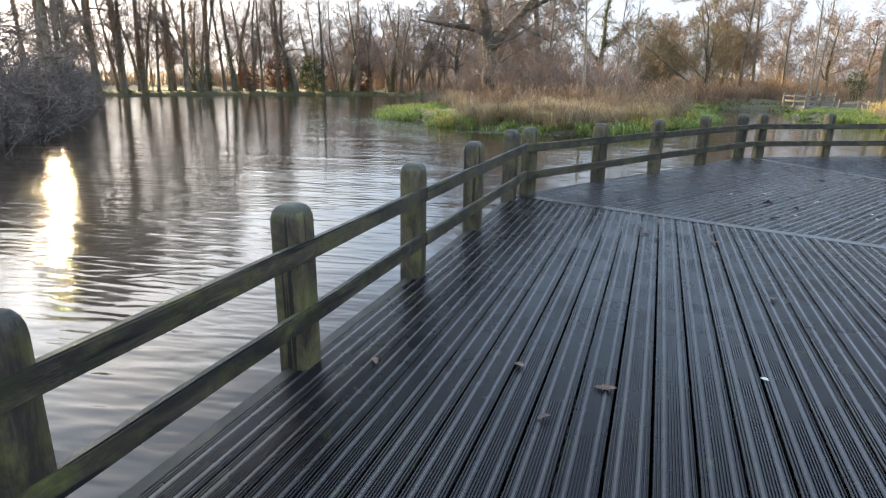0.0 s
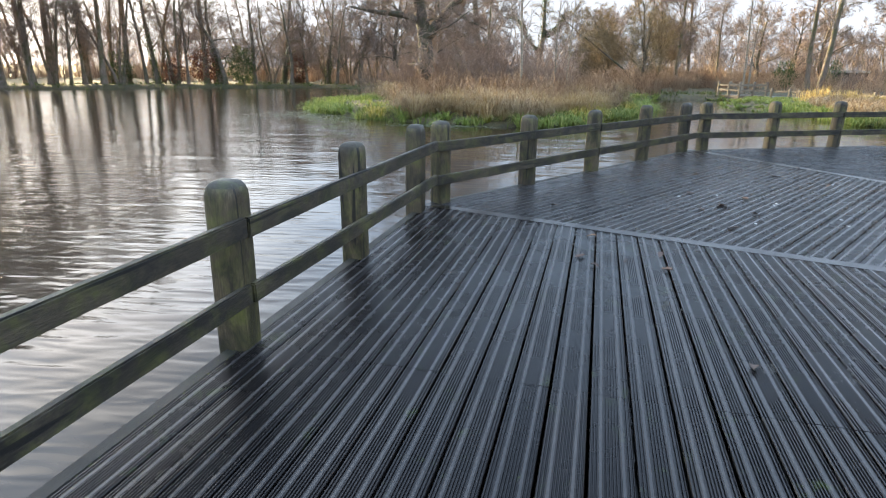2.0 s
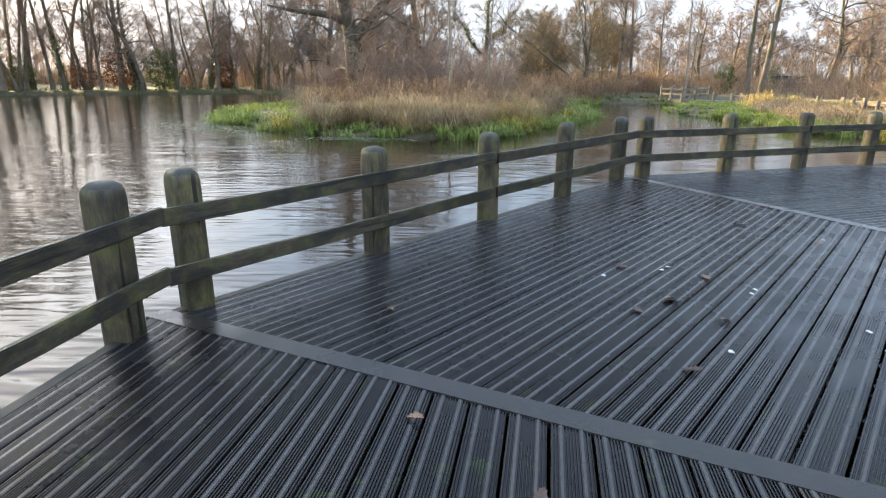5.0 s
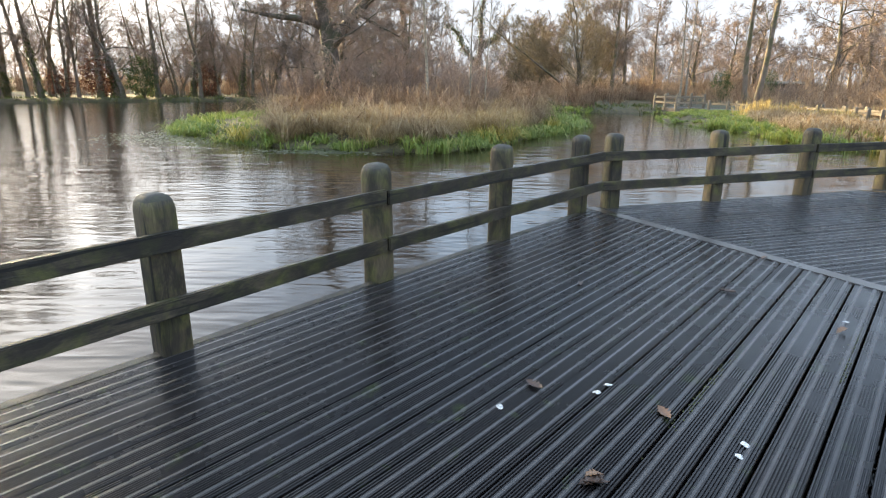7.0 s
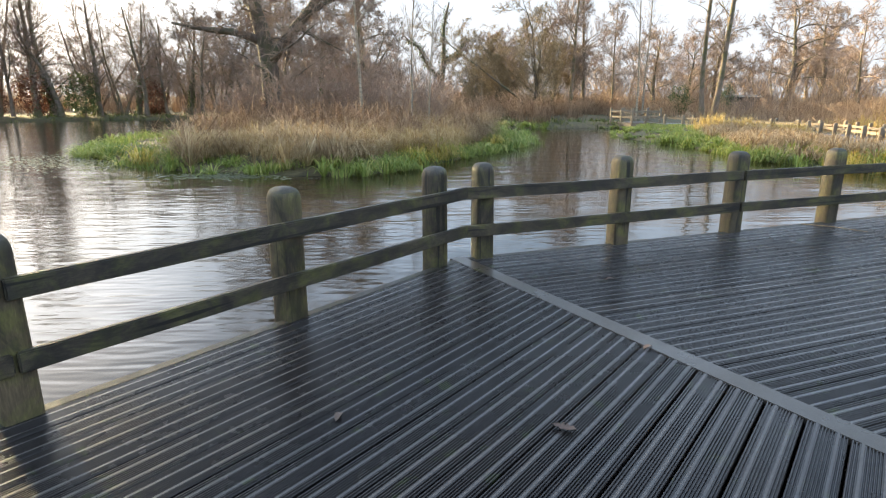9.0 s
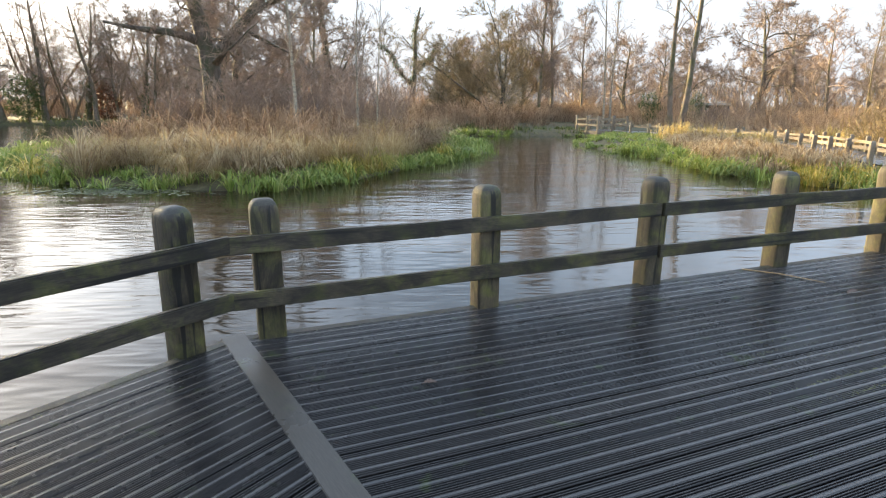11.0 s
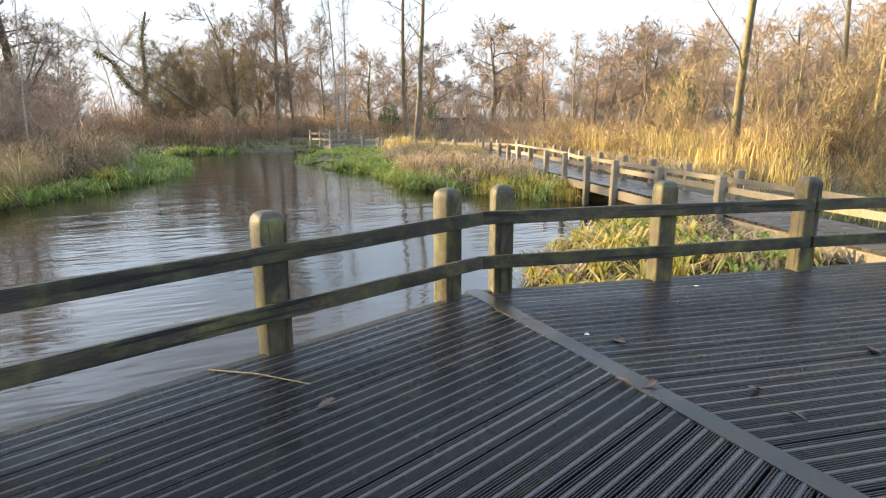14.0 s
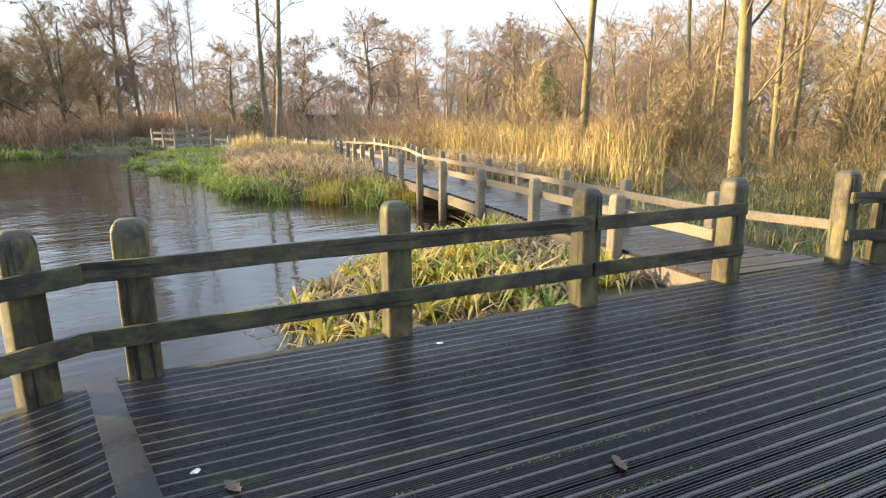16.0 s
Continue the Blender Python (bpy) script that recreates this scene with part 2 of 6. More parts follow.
M_TURF = blades("far_bank_turf", [(0.1, (0.05, 0.075, 0.02)), (0.45, (0.10, 0.13, 0.035)), (0.75, (0.17, 0.17, 0.06)), (0.95, (0.26, 0.22, 0.10))], 0.7, 0.12)
M_EVERGREEN = blades("evergreen_leaf", [(0.1, (0.025, 0.045, 0.016)), (0.5, (0.055, 0.085, 0.028)), (0.9, (0.11, 0.13, 0.045))], 0.5, 0.25)
M_THICKET = blades("brown_thicket", [(0.1, (0.19, 0.125, 0.082)), (0.4, (0.34, 0.235, 0.155)), (0.7, (0.48, 0.345, 0.23)), (0.95, (0.62, 0.47, 0.325))], 0.8, 0.4)
M_SCRUB = blades("brown_scrub", [(0.1, (0.07, 0.055, 0.028)), (0.4, (0.14, 0.105, 0.05)), (0.7, (0.24, 0.17, 0.08)), (0.95, (0.40, 0.29, 0.14))], 0.8, 0.3)
M_COPPER = blades("copper_leaf", [(0.1, (0.06, 0.028, 0.018)), (0.5, (0.13, 0.06, 0.035)), (0.9, (0.24, 0.12, 0.07))], 0.6, 0.15)

# ground
M_GROUND, nt, b = blank("marsh_ground")
geo = nt.nodes.new("ShaderNodeNewGeometry")
g1 = noise_tex(nt, geo.outputs["Position"], 0.22, 5.0)
g2 = noise_tex(nt, geo.outputs["Position"], 3.0, 6.0, 0.7)
gcol = ramp(nt, g2, [(0.3, (0.030, 0.023, 0.013)), (0.5, (0.070, 0.056, 0.026)), (0.7, (0.14, 0.11, 0.052))])
gcol = mix(nt, ramp(nt, g1, [(0.45, (0, 0, 0)), (0.65, (0.6, 0.6, 0.6))]), gcol, ramp(nt, g2, [(0.3, (0.022, 0.036, 0.010)), (0.7, (0.06, 0.08, 0.022))]))
nt.links.new(gcol, b.inputs["Base Color"])
b.inputs["Roughness"].default_value = 0.9
bump(nt, b, g2, 0.8, 0.06)

# water: brown pond, small crossing ripples
M_WATER, nt, b = blank("pond_water")
geo = nt.nodes.new("ShaderNodeNewGeometry")
b.inputs["Base Color"].default_value = (0.028, 0.020, 0.013, 1)
b.inputs["Roughness"].default_value = 0.075
b.inputs["IOR"].default_value = 1.33
r1 = noise_tex(nt, mapped(nt, geo.outputs["Position"], (0.62, 2.7, 1)), 2.3, 0.0, 0.5, 0.7)
r2 = noise_tex(nt, mapped(nt, geo.outputs["Position"], (0.4, 1.2, 1)), 0.75, 0.0, 0.5, 0.6)
r3 = noise_tex(nt, mapped(nt, geo.outputs["Position"], (0.9, 2.4, 1)), 3.0, 0.0, 0.5, 0.9)
calm = ramp(nt, noise_tex(nt, geo.outputs["Position"], 0.12, 2.0), [(0.35, (0.55, 0.55, 0.55)), (0.65, (1, 1, 1))])
# the breeze ruffles the open channel between island and boardwalk more
gsep = nt.nodes.new("ShaderNodeSeparateXYZ")
nt.links.new(geo.outputs["Position"], gsep.inputs[0])
breeze = nt.nodes.new("ShaderNodeMapRange")
nt.links.new(gsep.outputs["X"], breeze.inputs["Value"])
breeze.inputs["From Min"].default_value, breeze.inputs["From Max"].default_value = -4.0, 9.0
breeze.inputs["To Min"].default_value, breeze.inputs["To Max"].default_value = 1.6, 1.15
calm = math_node(nt, "MULTIPLY", calm, breeze.outputs[0])
h = math_node(nt, "ADD", math_node(nt, "MULTIPLY", r1, 0.50), math_node(nt, "MULTIPLY", r2, 1.35))
h = math_node(nt, "ADD", h, math_node(nt, "MULTIPLY", r3, 0.16))
bump(nt, b, math_node(nt, "MULTIPLY", h, calm), 0.15, 0.10)

# ---- builders ----


def mesh_np(name, verts, faces, materials, smooth=False, index=None):
    """A mesh from arrays; every face has the same number of corners."""
    me = bpy.data.meshes.new(name)
    verts, faces = np.asarray(verts, np.float32), np.asarray(faces, np.int32)
    n, k = faces.shape
    me.vertices.add(len(verts))
    me.vertices.foreach_set("co", verts.ravel())
    me.loops.add(n * k)
    me.loops.foreach_set("vertex_index", faces.ravel())
    me.polygons.add(n)
    me.polygons.foreach_set("loop_start", np.arange(0, n * k, k, dtype=np.int32))
    if smooth:
        me.polygons.foreach_set("use_smooth", np.ones(n, bool))
    for mt in materials:
        me.materials.append(mt)
    if index is not None:
        me.polygons.foreach_set("material_index", np.asarray(index, np.int32))
    me.update(calc_edges=True)
    me.validate()
    return me


def mesh_list(name, verts, faces, materials, index=None, smooth=False):
    me = bpy.data.meshes.new(name)
    me.from_pydata([tuple(v) for v in verts], [], faces)
    for mt in materials:
        me.materials.append(mt)
    if index:
        me.polygons.foreach_set("material_index", index)
    if smooth:
        me.polygons.foreach_set("use_smooth", [True] * len(me.polygons))
    me.update()
    return me


def part(name, me, parent=None, label="", at=None):
    ob = new(name, me)
    if at is not None:
        ob.matrix_basis = at
    if parent is not None:
        ob.parent = parent
        ob.matrix_parent_inverse = parent.matrix_basis.inverted()
    if label:
        ob["label"] = label
    return ob


def thing(name, label, category, at=None, group="", kind=""):
    ob = new(name)
    ob.empty_display_size = 0.1
    if at is not None:
        ob.matrix_basis = at
    return tagged(ob, label, category, group, kind)


def bevel_box(name, sx, sy, sz, material, bev=0.006, wob=0.0, cuts=0, seed=0):
    """A bevelled timber, centred in x and y, along x if cuts are given; wob bows and roughens it."""
    bm = bmesh.new()
    bmesh.ops.create_cube(bm, size=1.0)
    for v in bm.verts:
        v.co = Vector((v.co.x * sx, v.co.y * sy, v.co.z * sz))
    if cuts:
        bmesh.ops.subdivide_edges(bm, edges=[e for e in bm.edges if abs((e.verts[0].co - e.verts[1].co).x) > 0.5 * sx], cuts=cuts)
    bmesh.ops.bevel(bm, geom=[e for e in bm.edges if e.is_manifold and e.calc_face_angle(0) > 0.5], offset=bev, segments=2, affect="EDGES")
    if wob:
        for v in bm.verts:
            p = Vector((v.co.x * 1.3 + seed * 7.1, v.co.y * 2, v.co.z * 2))
            v.co += Vector((0, noise.noise(p), noise.noise(p + Vector((3, 9, 1))))) * wob
    me = bpy.data.meshes.new(name)
    bm.to_mesh(me)
    bm.free()
    me.materials.append(material)
    return me


def tubes(paths, radii, sides):
    """Tapered tubes along paths (n, k, 3) with radii (n, k): verts and quads."""
    paths, radii = np.asarray(paths, float), np.asarray(radii, float)
    n, k, _ = paths.shape
    way = np.gradient(paths, axis=1)
    way /= np.linalg.norm(way, axis=2, keepdims=True) + 1e-9
    ref = np.where(np.abs(way[:, :1, 2:3]) > 0.85, np.array([1.0, 0.15, 0.0]), np.array([0.0, 0.1, 1.0]))
    u = np.cross(way, np.broadcast_to(ref, way.shape))
    u /= np.linalg.norm(u, axis=2, keepdims=True) + 1e-9
    w = np.cross(way, u)
    ang = np.arange(sides) * 2 * np.pi / sides
    ring = paths[:, :, None] + radii[:, :, None, None] * (np.cos(ang)[:, None] * u[:, :, None] + np.sin(ang)[:, None] * w[:, :, None])
    verts = ring.reshape(-1, 3)
    i = np.arange(n)[:, None, None] * k * sides + np.arange(k - 1)[None, :, None] * sides
    j = np.arange(sides)[None, None]
    jn = (j + 1) % sides
    faces = np.stack([i + j, i + jn, i + jn + sides, i + j + sides], axis=-1).reshape(-1, 4)
    return verts, faces


def spikes(base, tip, r):
    """Three-sided pointed twigs: verts and triangles."""
    base, tip = np.asarray(base, float), np.asarray(tip, float)
    way = tip - base
    way /= np.linalg.norm(way, axis=1, keepdims=True) + 1e-9
    u = np.cross(way, np.where(np.abs(way[:, 2:3]) > 0.85, np.array([1.0, 0.1, 0]), np.array([0, 0.1, 1.0])))
    u /= np.linalg.norm(u, axis=1, keepdims=True) + 1e-9
    w = np.cross(way, u)
    r = np.asarray(r)[:, None]
    vs = np.stack([base + r * u, base + r * (-0.5 * u + 0.87 * w), base + r * (-0.5 * u - 0.87 * w), tip], axis=1)
    i = np.arange(len(base))[:, None] * 4
    f = np.stack([i + np.array([0, 1, 3]), i + np.array([1, 2, 3]), i + np.array([2, 0, 3])], axis=1).reshape(-1, 3)
    return vs.reshape(-1, 3), f


def join(chunks):
    """Chunks of verts and faces with the same corner count, as one."""
    vs, fs, off = [], [], 0
    for v, f in chunks:
        vs.append(v)
        fs.append(np.asarray(f) + off)
        off += len(v)
    return np.concatenate(vs), np.concatenate(fs)

# ---- ground and water ----
WATER = -0.6
POND = [(11.7, 8.6), (11.5, 11.2), (10.95, 11.7), (11.1, 12.6), (12.0, 13.5), (13.2, 14.4), (14.2, 14.7), (15.7, 15.0), (16.6, 17.0), (16.0, 18.8), (14.7, 19.8), (13.7, 22.3), (13.6, 28.0), (12.4, 34.5), (13.4, 38.0), (16.0, 40.2),
        (15.8, 43.6), (12.6, 44.3), (10.6, 44.0), (8.6, 42.9), (7.2, 44.2), (6.2, 47.5), (4.6, 52.0), (2.0, 57.0), (-4.0, 58.0), (-14.0, 58.0), (-21.0, 60.0), (-28.0, 56.0), (-36.0, 50.0), (-44.0, 42.0), (-36.0, 34.0),
        (-27.0, 23.0), (-18.5, 11.0), (-16.0, 5.0), (-15.0, -4.0), (-10.0, -12.0), (-2.0, -16.0), (8.0, -14.0), (16.0, -8.0), (16.0, 0.0), (13.0, 5.0)]
ISLAND = [(-11.6, 28.6), (-10.1, 24.6), (-7.0, 21.3), (-4.5, 20.0), (-2.0, 19.0), (0.2, 18.8), (2.5, 21.2), (4.1, 24.3), (5.6, 27.0), (7.4, 30.2), (7.2, 34.6),
          (6.0, 39.0), (3.5, 43.0), (-2.0, 46.0), (-6.0, 46.2), (-9.0, 43.6), (-9.8, 37.5), (-10.9, 32.5)]


def signed_distance(pts, poly):
    """Distance to a polygon's edge, positive inside."""
    pts, poly = np.asarray(pts, float), np.asarray(poly, float)
    best = np.full(len(pts), 1e9)
    inside = np.zeros(len(pts), bool)
    for a, c in zip(poly, np.roll(poly, -1, axis=0)):
        ac = c - a
        t = np.clip(((pts - a) @ ac) / (ac @ ac), 0, 1)
        best = np.minimum(best, np.linalg.norm(pts - a - t[:, None] * ac, axis=1))
        cross = ((a[1] > pts[:, 1]) != (c[1] > pts[:, 1])) & (pts[:, 0] < (c[0] - a[0]) * (pts[:, 1] - a[1]) / (c[1] - a[1] + 1e-12) + a[0])
        inside ^= cross
    return np.where(inside, best, -best)


def wave(p, s, seed):
    """A cheap smooth random field from a few sines."""
    rs = np.random.RandomState(seed)
    out = np.zeros(len(p))
    for _ in range(6):
        k = rs.normal(size=2) * s
        out += np.sin(p @ k + rs.uniform(0, 6.3))
    return out / 6


def land_distance(p):
    """Metres in from the water's edge; negative in the water."""
    p = np.asarray(p, float)
    wob = 0.35 * wave(p, 0.9, 3) + 0.2 * wave(p, 2.2, 4)
    return np.maximum(-signed_distance(p, POND), signed_distance(p, ISLAND)) + wob


def ground_z(p, d=None):
    p = np.asarray(p, float)
    d = land_distance(p) if d is None else d
    rise = np.clip(d / 1.6, 0, 1)
    z = WATER + 0.30 * rise * rise * (3 - 2 * rise) + np.clip(d, 0, 40) * 0.014
    z += np.clip(d, 0, 1) * 0.06 * wave(p, 1.1, 5)
    return np.where(d < 0, WATER - np.clip(-d, 0, 1.2) * 0.6, z)


def axis(lo, hi, step, far):
    core = np.arange(lo, hi + step, step)
    grow = step * 1.35 ** np.arange(1, 26)
    out = np.cumsum(grow)
    out = out[out < far]
    return np.concatenate([lo - out[::-1], core, hi + out])


gx, gy = axis(-52, 56, 0.7, 2500), axis(-20, 70, 0.7, 2500)
GX, GY = np.meshgrid(gx, gy, indexing="ij")
gp = np.stack([GX.ravel(), GY.ravel()], axis=1)
gz = ground_z(gp)
ni, nj = len(gx), len(gy)
ii = (np.arange(ni - 1)[:, None] * nj + np.arange(nj - 1)[None]).ravel()
ground = new("ground", mesh_np("ground", np.column_stack([gp, gz]), np.stack([ii, ii + nj, ii + nj + 1, ii + 1], axis=1), [M_GROUND], True))
tagged(ground, "marshy grassed ground round the pond", "ground", kind="structure")
water = new("water", mesh_np("water", [(-70, -40, WATER), (40, -40, WATER), (40, 70, WATER), (-70, 70, WATER)], [(0, 1, 2, 3)], [M_WATER]))
tagged(water, "brown rippled pond water mirroring trees and sky", "water", kind="structure")

# ---- the many-sided timber deck ----
PITCH = 0.1865
HUB = Vector((9.15, -2.35))
CORNERS = [Vector(c) for c in ((-0.55, -10.6), (-3.40, -4.32), (-2.22, 2.88), (2.40, 8.38), (8.93, 10.58), (15.56, 9.16), (20.4, 4.4))]
STRIP = 0.15
AIMS = [Vector((math.cos(radians(a)), math.sin(radians(a)))) for a in (44.0, 8.9, -25.0, -61.5, -90.3, -119.1, -149.0)]      # the way of each mitre

deck = thing("deck", "dark wet grooved timber deck over the pond", "deck", kind="structure")


def board_profile():
    """Offsets across a board, from its outer edge, with heights and the faces of the raised strips coloured pale."""
    w, g, dp = 0.1735, 0.0070, 0.0075
    pts = [(0.0, -0.034, 0), (0.0, -0.004, 0), (0.003, 0.0, 0)]
    for a, c, n in ((0.006, 0.034, 2), (0.056, 0.122, 5), (0.143, 0.171, 2)):
        step = (c - a) / n
        for i in range(n):
            x = a + step * (i + 0.5)
            pts += [(x - g / 2 - 0.001, 0.0, 0), (x - g / 4, -dp, 0), (x + g / 4, -dp, 0), (x + g / 2 + 0.001, 0.0, 0)]
        if c < 0.15:
            pts += [(c + 0.003, 0.0, 0), (c + 0.0045, 0.0014, 1), (c + 0.0165, 0.0014, 0), (c + 0.018, 0.0, 0)]
    pts += [(w - 0.003, 0.0, 0), (w, -0.004, 0), (w, -0.034, 0)]
    return pts


PROFILE = board_profile()


def board_mesh(ends, inset, wayin, side):
    """A reeded board between two mitred ends. ends(d): where it starts and stops along the side at the inset d."""
    verts, faces, index = [], [], []
    for off, z, _ in PROFILE:
        d = inset + off
        for s in ends(d):
            p = side[0] + side[1] * s + wayin * d
            verts.append((p.x, p.y, z))
    n = len(PROFILE)
    for i in range(n - 1):
        faces.append((2 * i, 2 * i + 1, 2 * i + 3, 2 * i + 2))
        index.append(PROFILE[i][2])
    faces.append((0, 2 * n - 2, 2 * n - 1, 1))
    faces.append(tuple(2 * i for i in range(n)))
    faces.append(tuple(2 * i + 1 for i in reversed(range(n))))
    index += [0, 0, 0]
    return verts, faces, index


def centred(verts, yaw):
    """Vertices about their middle, turned so that the piece lies along its own z axis; and the pose that puts them back."""
    c = sum((Vector(v) for v in verts), Vector()) / len(verts)
    c.z = 0.0
    turn = Matrix.Translation(c) @ Matrix.Rotation(yaw, 4, "Z") @ Matrix.Rotation(radians(90), 4, "Y")
    inv = turn.inverted()
    return [inv @ Vector(v) for v in verts], turn


def lay_deck():
    rng = random.Random(5)
    rest_v, rest_f, rest_i = [], [], []
    count = 0
    for k in range(len(CORNERS) - 1):
        a, c = CORNERS[k], CORNERS[k + 1]
        way = (c - a).normalized()
        length = (c - a).length
        wayin = Vector((way.y, -way.x))
        la, lc = AIMS[k], AIMS[k + 1]
        ma = la.dot(way) / la.dot(wayin)
        mc = lc.dot(way) / lc.dot(wayin)
        ha, hc = 0.5 * STRIP / abs(la.dot(wayin)), 0.5 * STRIP / abs(lc.dot(wayin))
        yaw = math.atan2(way.y, way.x)
        for row in range(60):
            inset = 0.086 + row * PITCH + rng.uniform(-0.0015, 0.0015)
            jit = rng.uniform(-0.004, 0.004)
            spans = [(0.0, 1.0)]
            if k == 1:
                spans = [(0.0, 0.495), (0.495, 1.0)]
            if mc * (inset + 0.2) + length - ma * (inset + 0.2) < 0.8:
                break
            for u0, u1 in spans:
                def ends(d, u0=u0, u1=u1):
                    s0, s1 = ma * d + ha - 0.004 + jit * 0.3, length + mc * d - hc + 0.004 + jit * 0.3
                    mid = 0.495 * length
                    return (s0 if u0 == 0 else mid + 0.002, s1 if u1 == 1 else mid - 0.002)
                if ends(inset)[1] - ends(inset)[0] < 0.1:
                    continue
                v, f, i = board_mesh(ends, inset, wayin, (a, way))
                dz, cant = rng.uniform(-0.002, 0.002), rng.uniform(-0.013, 0.013)
                v = [(x, y, z + dz + cant * (PROFILE[q // 2][0] - 0.087)) for q, (x, y, z) in enumerate(v)]
                near = (1 <= k <= 4 and row < 46) or (k in (0, 5) and row < 12)
                if near and count < 298:
                    local, turn = centred(v, yaw)
                    part("board", mesh_list("board", local, f, [M_BOARD, M_LIT_STRIP], i), deck, at=turn)
                    count += 1
                else:
                    off = len(rest_v)
                    rest_v += v
                    rest_f += [tuple(q + off for q in face) for face in f]
                    rest_i += i
        me = bevel_box("edge_board", length - 0.02, 0.076, 0.034, M_EDGE, 0.004, 0.0015, 8, k + 20)
        mid = (a + c) / 2 + wayin * 0.042
        part("edge_board", me, deck, "narrow mossy edge board", pose(mid.x, mid.y, -0.0175, 0, 0, math.degrees(yaw)))
        # the plain strip over the mitre, and the rim beam
        reach = (HUB - a).length - 1.0
        me = bevel_box("strip_board", reach, STRIP, 0.036, M_STRIP if k == 3 else M_STRIP_DARK, 0.004, 0.0015, 12, k)
        mid = a + la * (reach / 2 - 0.02)
        part("strip_board", me, deck, "smooth dark strip board over the mitre", pose(mid.x, mid.y, -0.0145, 0, 0, math.degrees(math.atan2(la.y, la.x))))
        mid = (a + c) / 2 + wayin * 0.03
        part("rim_beam", bevel_box("rim_beam", length - 0.06, 0.05, 0.18, M_DARKWOOD, 0.004), deck, "dark rim beam", pose(mid.x, mid.y, -0.127, 0, 0, math.degrees(yaw)))
    more = part("inner_boards", mesh_list("inner_boards", rest_v, rest_f, [M_BOARD, M_LIT_STRIP], rest_i), deck)
    tagged(more, kind="stuff")
    ring = [(1.5 * math.cos(a), 1.5 * math.sin(a)) for a in (2 * math.pi * i / 20 for i in range(20))]
    hub = mesh_list("hub_board", [(x, y, z) for z in (0.0, -0.05) for x, y in ring], [tuple(range(20)), tuple(reversed(range(20, 40)))] + [(i, 20 + i, 20 + (i + 1) % 20, (i + 1) % 20) for i in range(20)], [M_STRIP])
    part("hub_board", hub, deck, "round board at the middle of the deck", pose(HUB.x, HUB.y, 0.010))


lay_deck()

# ---- the fences on the deck ----
POST_W, POST_TOP = 0.178, 0.925


def post_mesh(name, w, top, bottom, material, dome=0.06, seed=0):
    """A square post with worn corners and a rounded head."""
    rings = [(bottom, 1.0), (0.0, 1.0), (0.45 * top, 0.99), (top - dome, 0.985), (top - 0.66 * dome, 0.955), (top - 0.38 * dome, 0.87), (top - 0.16 * dome, 0.72), (top - 0.04 * dome, 0.50), (top, 0.26)]
    h, ch = w / 2, 0.13 * w
    base = [(h - ch, -h), (h - 0.3 * ch, -h + 0.3 * ch), (h, -h + ch), (h, h - ch), (h - 0.3 * ch, h - 0.3 * ch), (h - ch, h),
            (-h + ch, h), (-h + 0.3 * ch, h - 0.3 * ch), (-h, h - ch), (-h, -h + ch), (-h + 0.3 * ch, -h + 0.3 * ch), (-h + ch, -h)]
    verts, faces = [], []
    for z, s in rings:
        for i, (x, y) in enumerate(base):
            p = Vector((x * 9 + seed, y * 9, z * 2.5))
            n = noise.noise(p) * 0.0035
            verts.append((x * s + n, y * s + noise.noise(p + Vector((5, 1, 2))) * 0.0035, z + (noise.noise(p * 0.7) * 0.004 if z == top else 0)))
    for r in range(len(rings) - 1):
        for i in range(12):
            j = (i + 1) % 12
            faces.append((r * 12 + i, r * 12 + j, r * 12 + 12 + j, r * 12 + 12 + i))
    faces.append(tuple((len(rings) - 1) * 12 + i for i in range(12)))
    faces.append(tuple(reversed(range(12))))
    head = len(faces) - 2
    index = [1 if (head - 36 <= i < head + 1) else 0 for i in range(len(faces))]
    return mesh_list(name, verts, faces, [material, M_POSTCAP if material is M_POST else material], index, True)


POST_MESHES = [post_mesh("post", POST_W, POST_TOP, -1.1, M_POST, 0.095, s * 3.7) for s in range(4)]
POST_SET = 0.025
RAIL_Z = (0.664, 0.296)
RAIL_H, RAIL_T = 0.108, 0.045
SIDES = [  # first and last post on the deck-side face, number of posts, gap after which no rail runs
    ("fence", Vector((-0.75, -10.9)), Vector((-3.45, -4.75)), 5, None),
    ("fence", Vector((-3.28, -4.04)), Vector((-2.22, 2.54)), 5, None),
    ("fence", Vector((-2.00, 3.02)), Vector((2.20, 8.14)), 5, None),
    ("fence", Vector((2.65, 8.40)), Vector((8.65, 10.47)), 5, None),
    ("fence", Vector((9.16, 10.49)), Vector((15.26, 9.12)), 5, 3),
    ("fence", Vector((15.66, 8.92)), Vector((20.3, 4.5)), 5, None),
]
BENDS = [a.lerp(c, 0.5) for a, c in zip([s[2] for s in SIDES[:-1]], [s[1] for s in SIDES[1:]])]


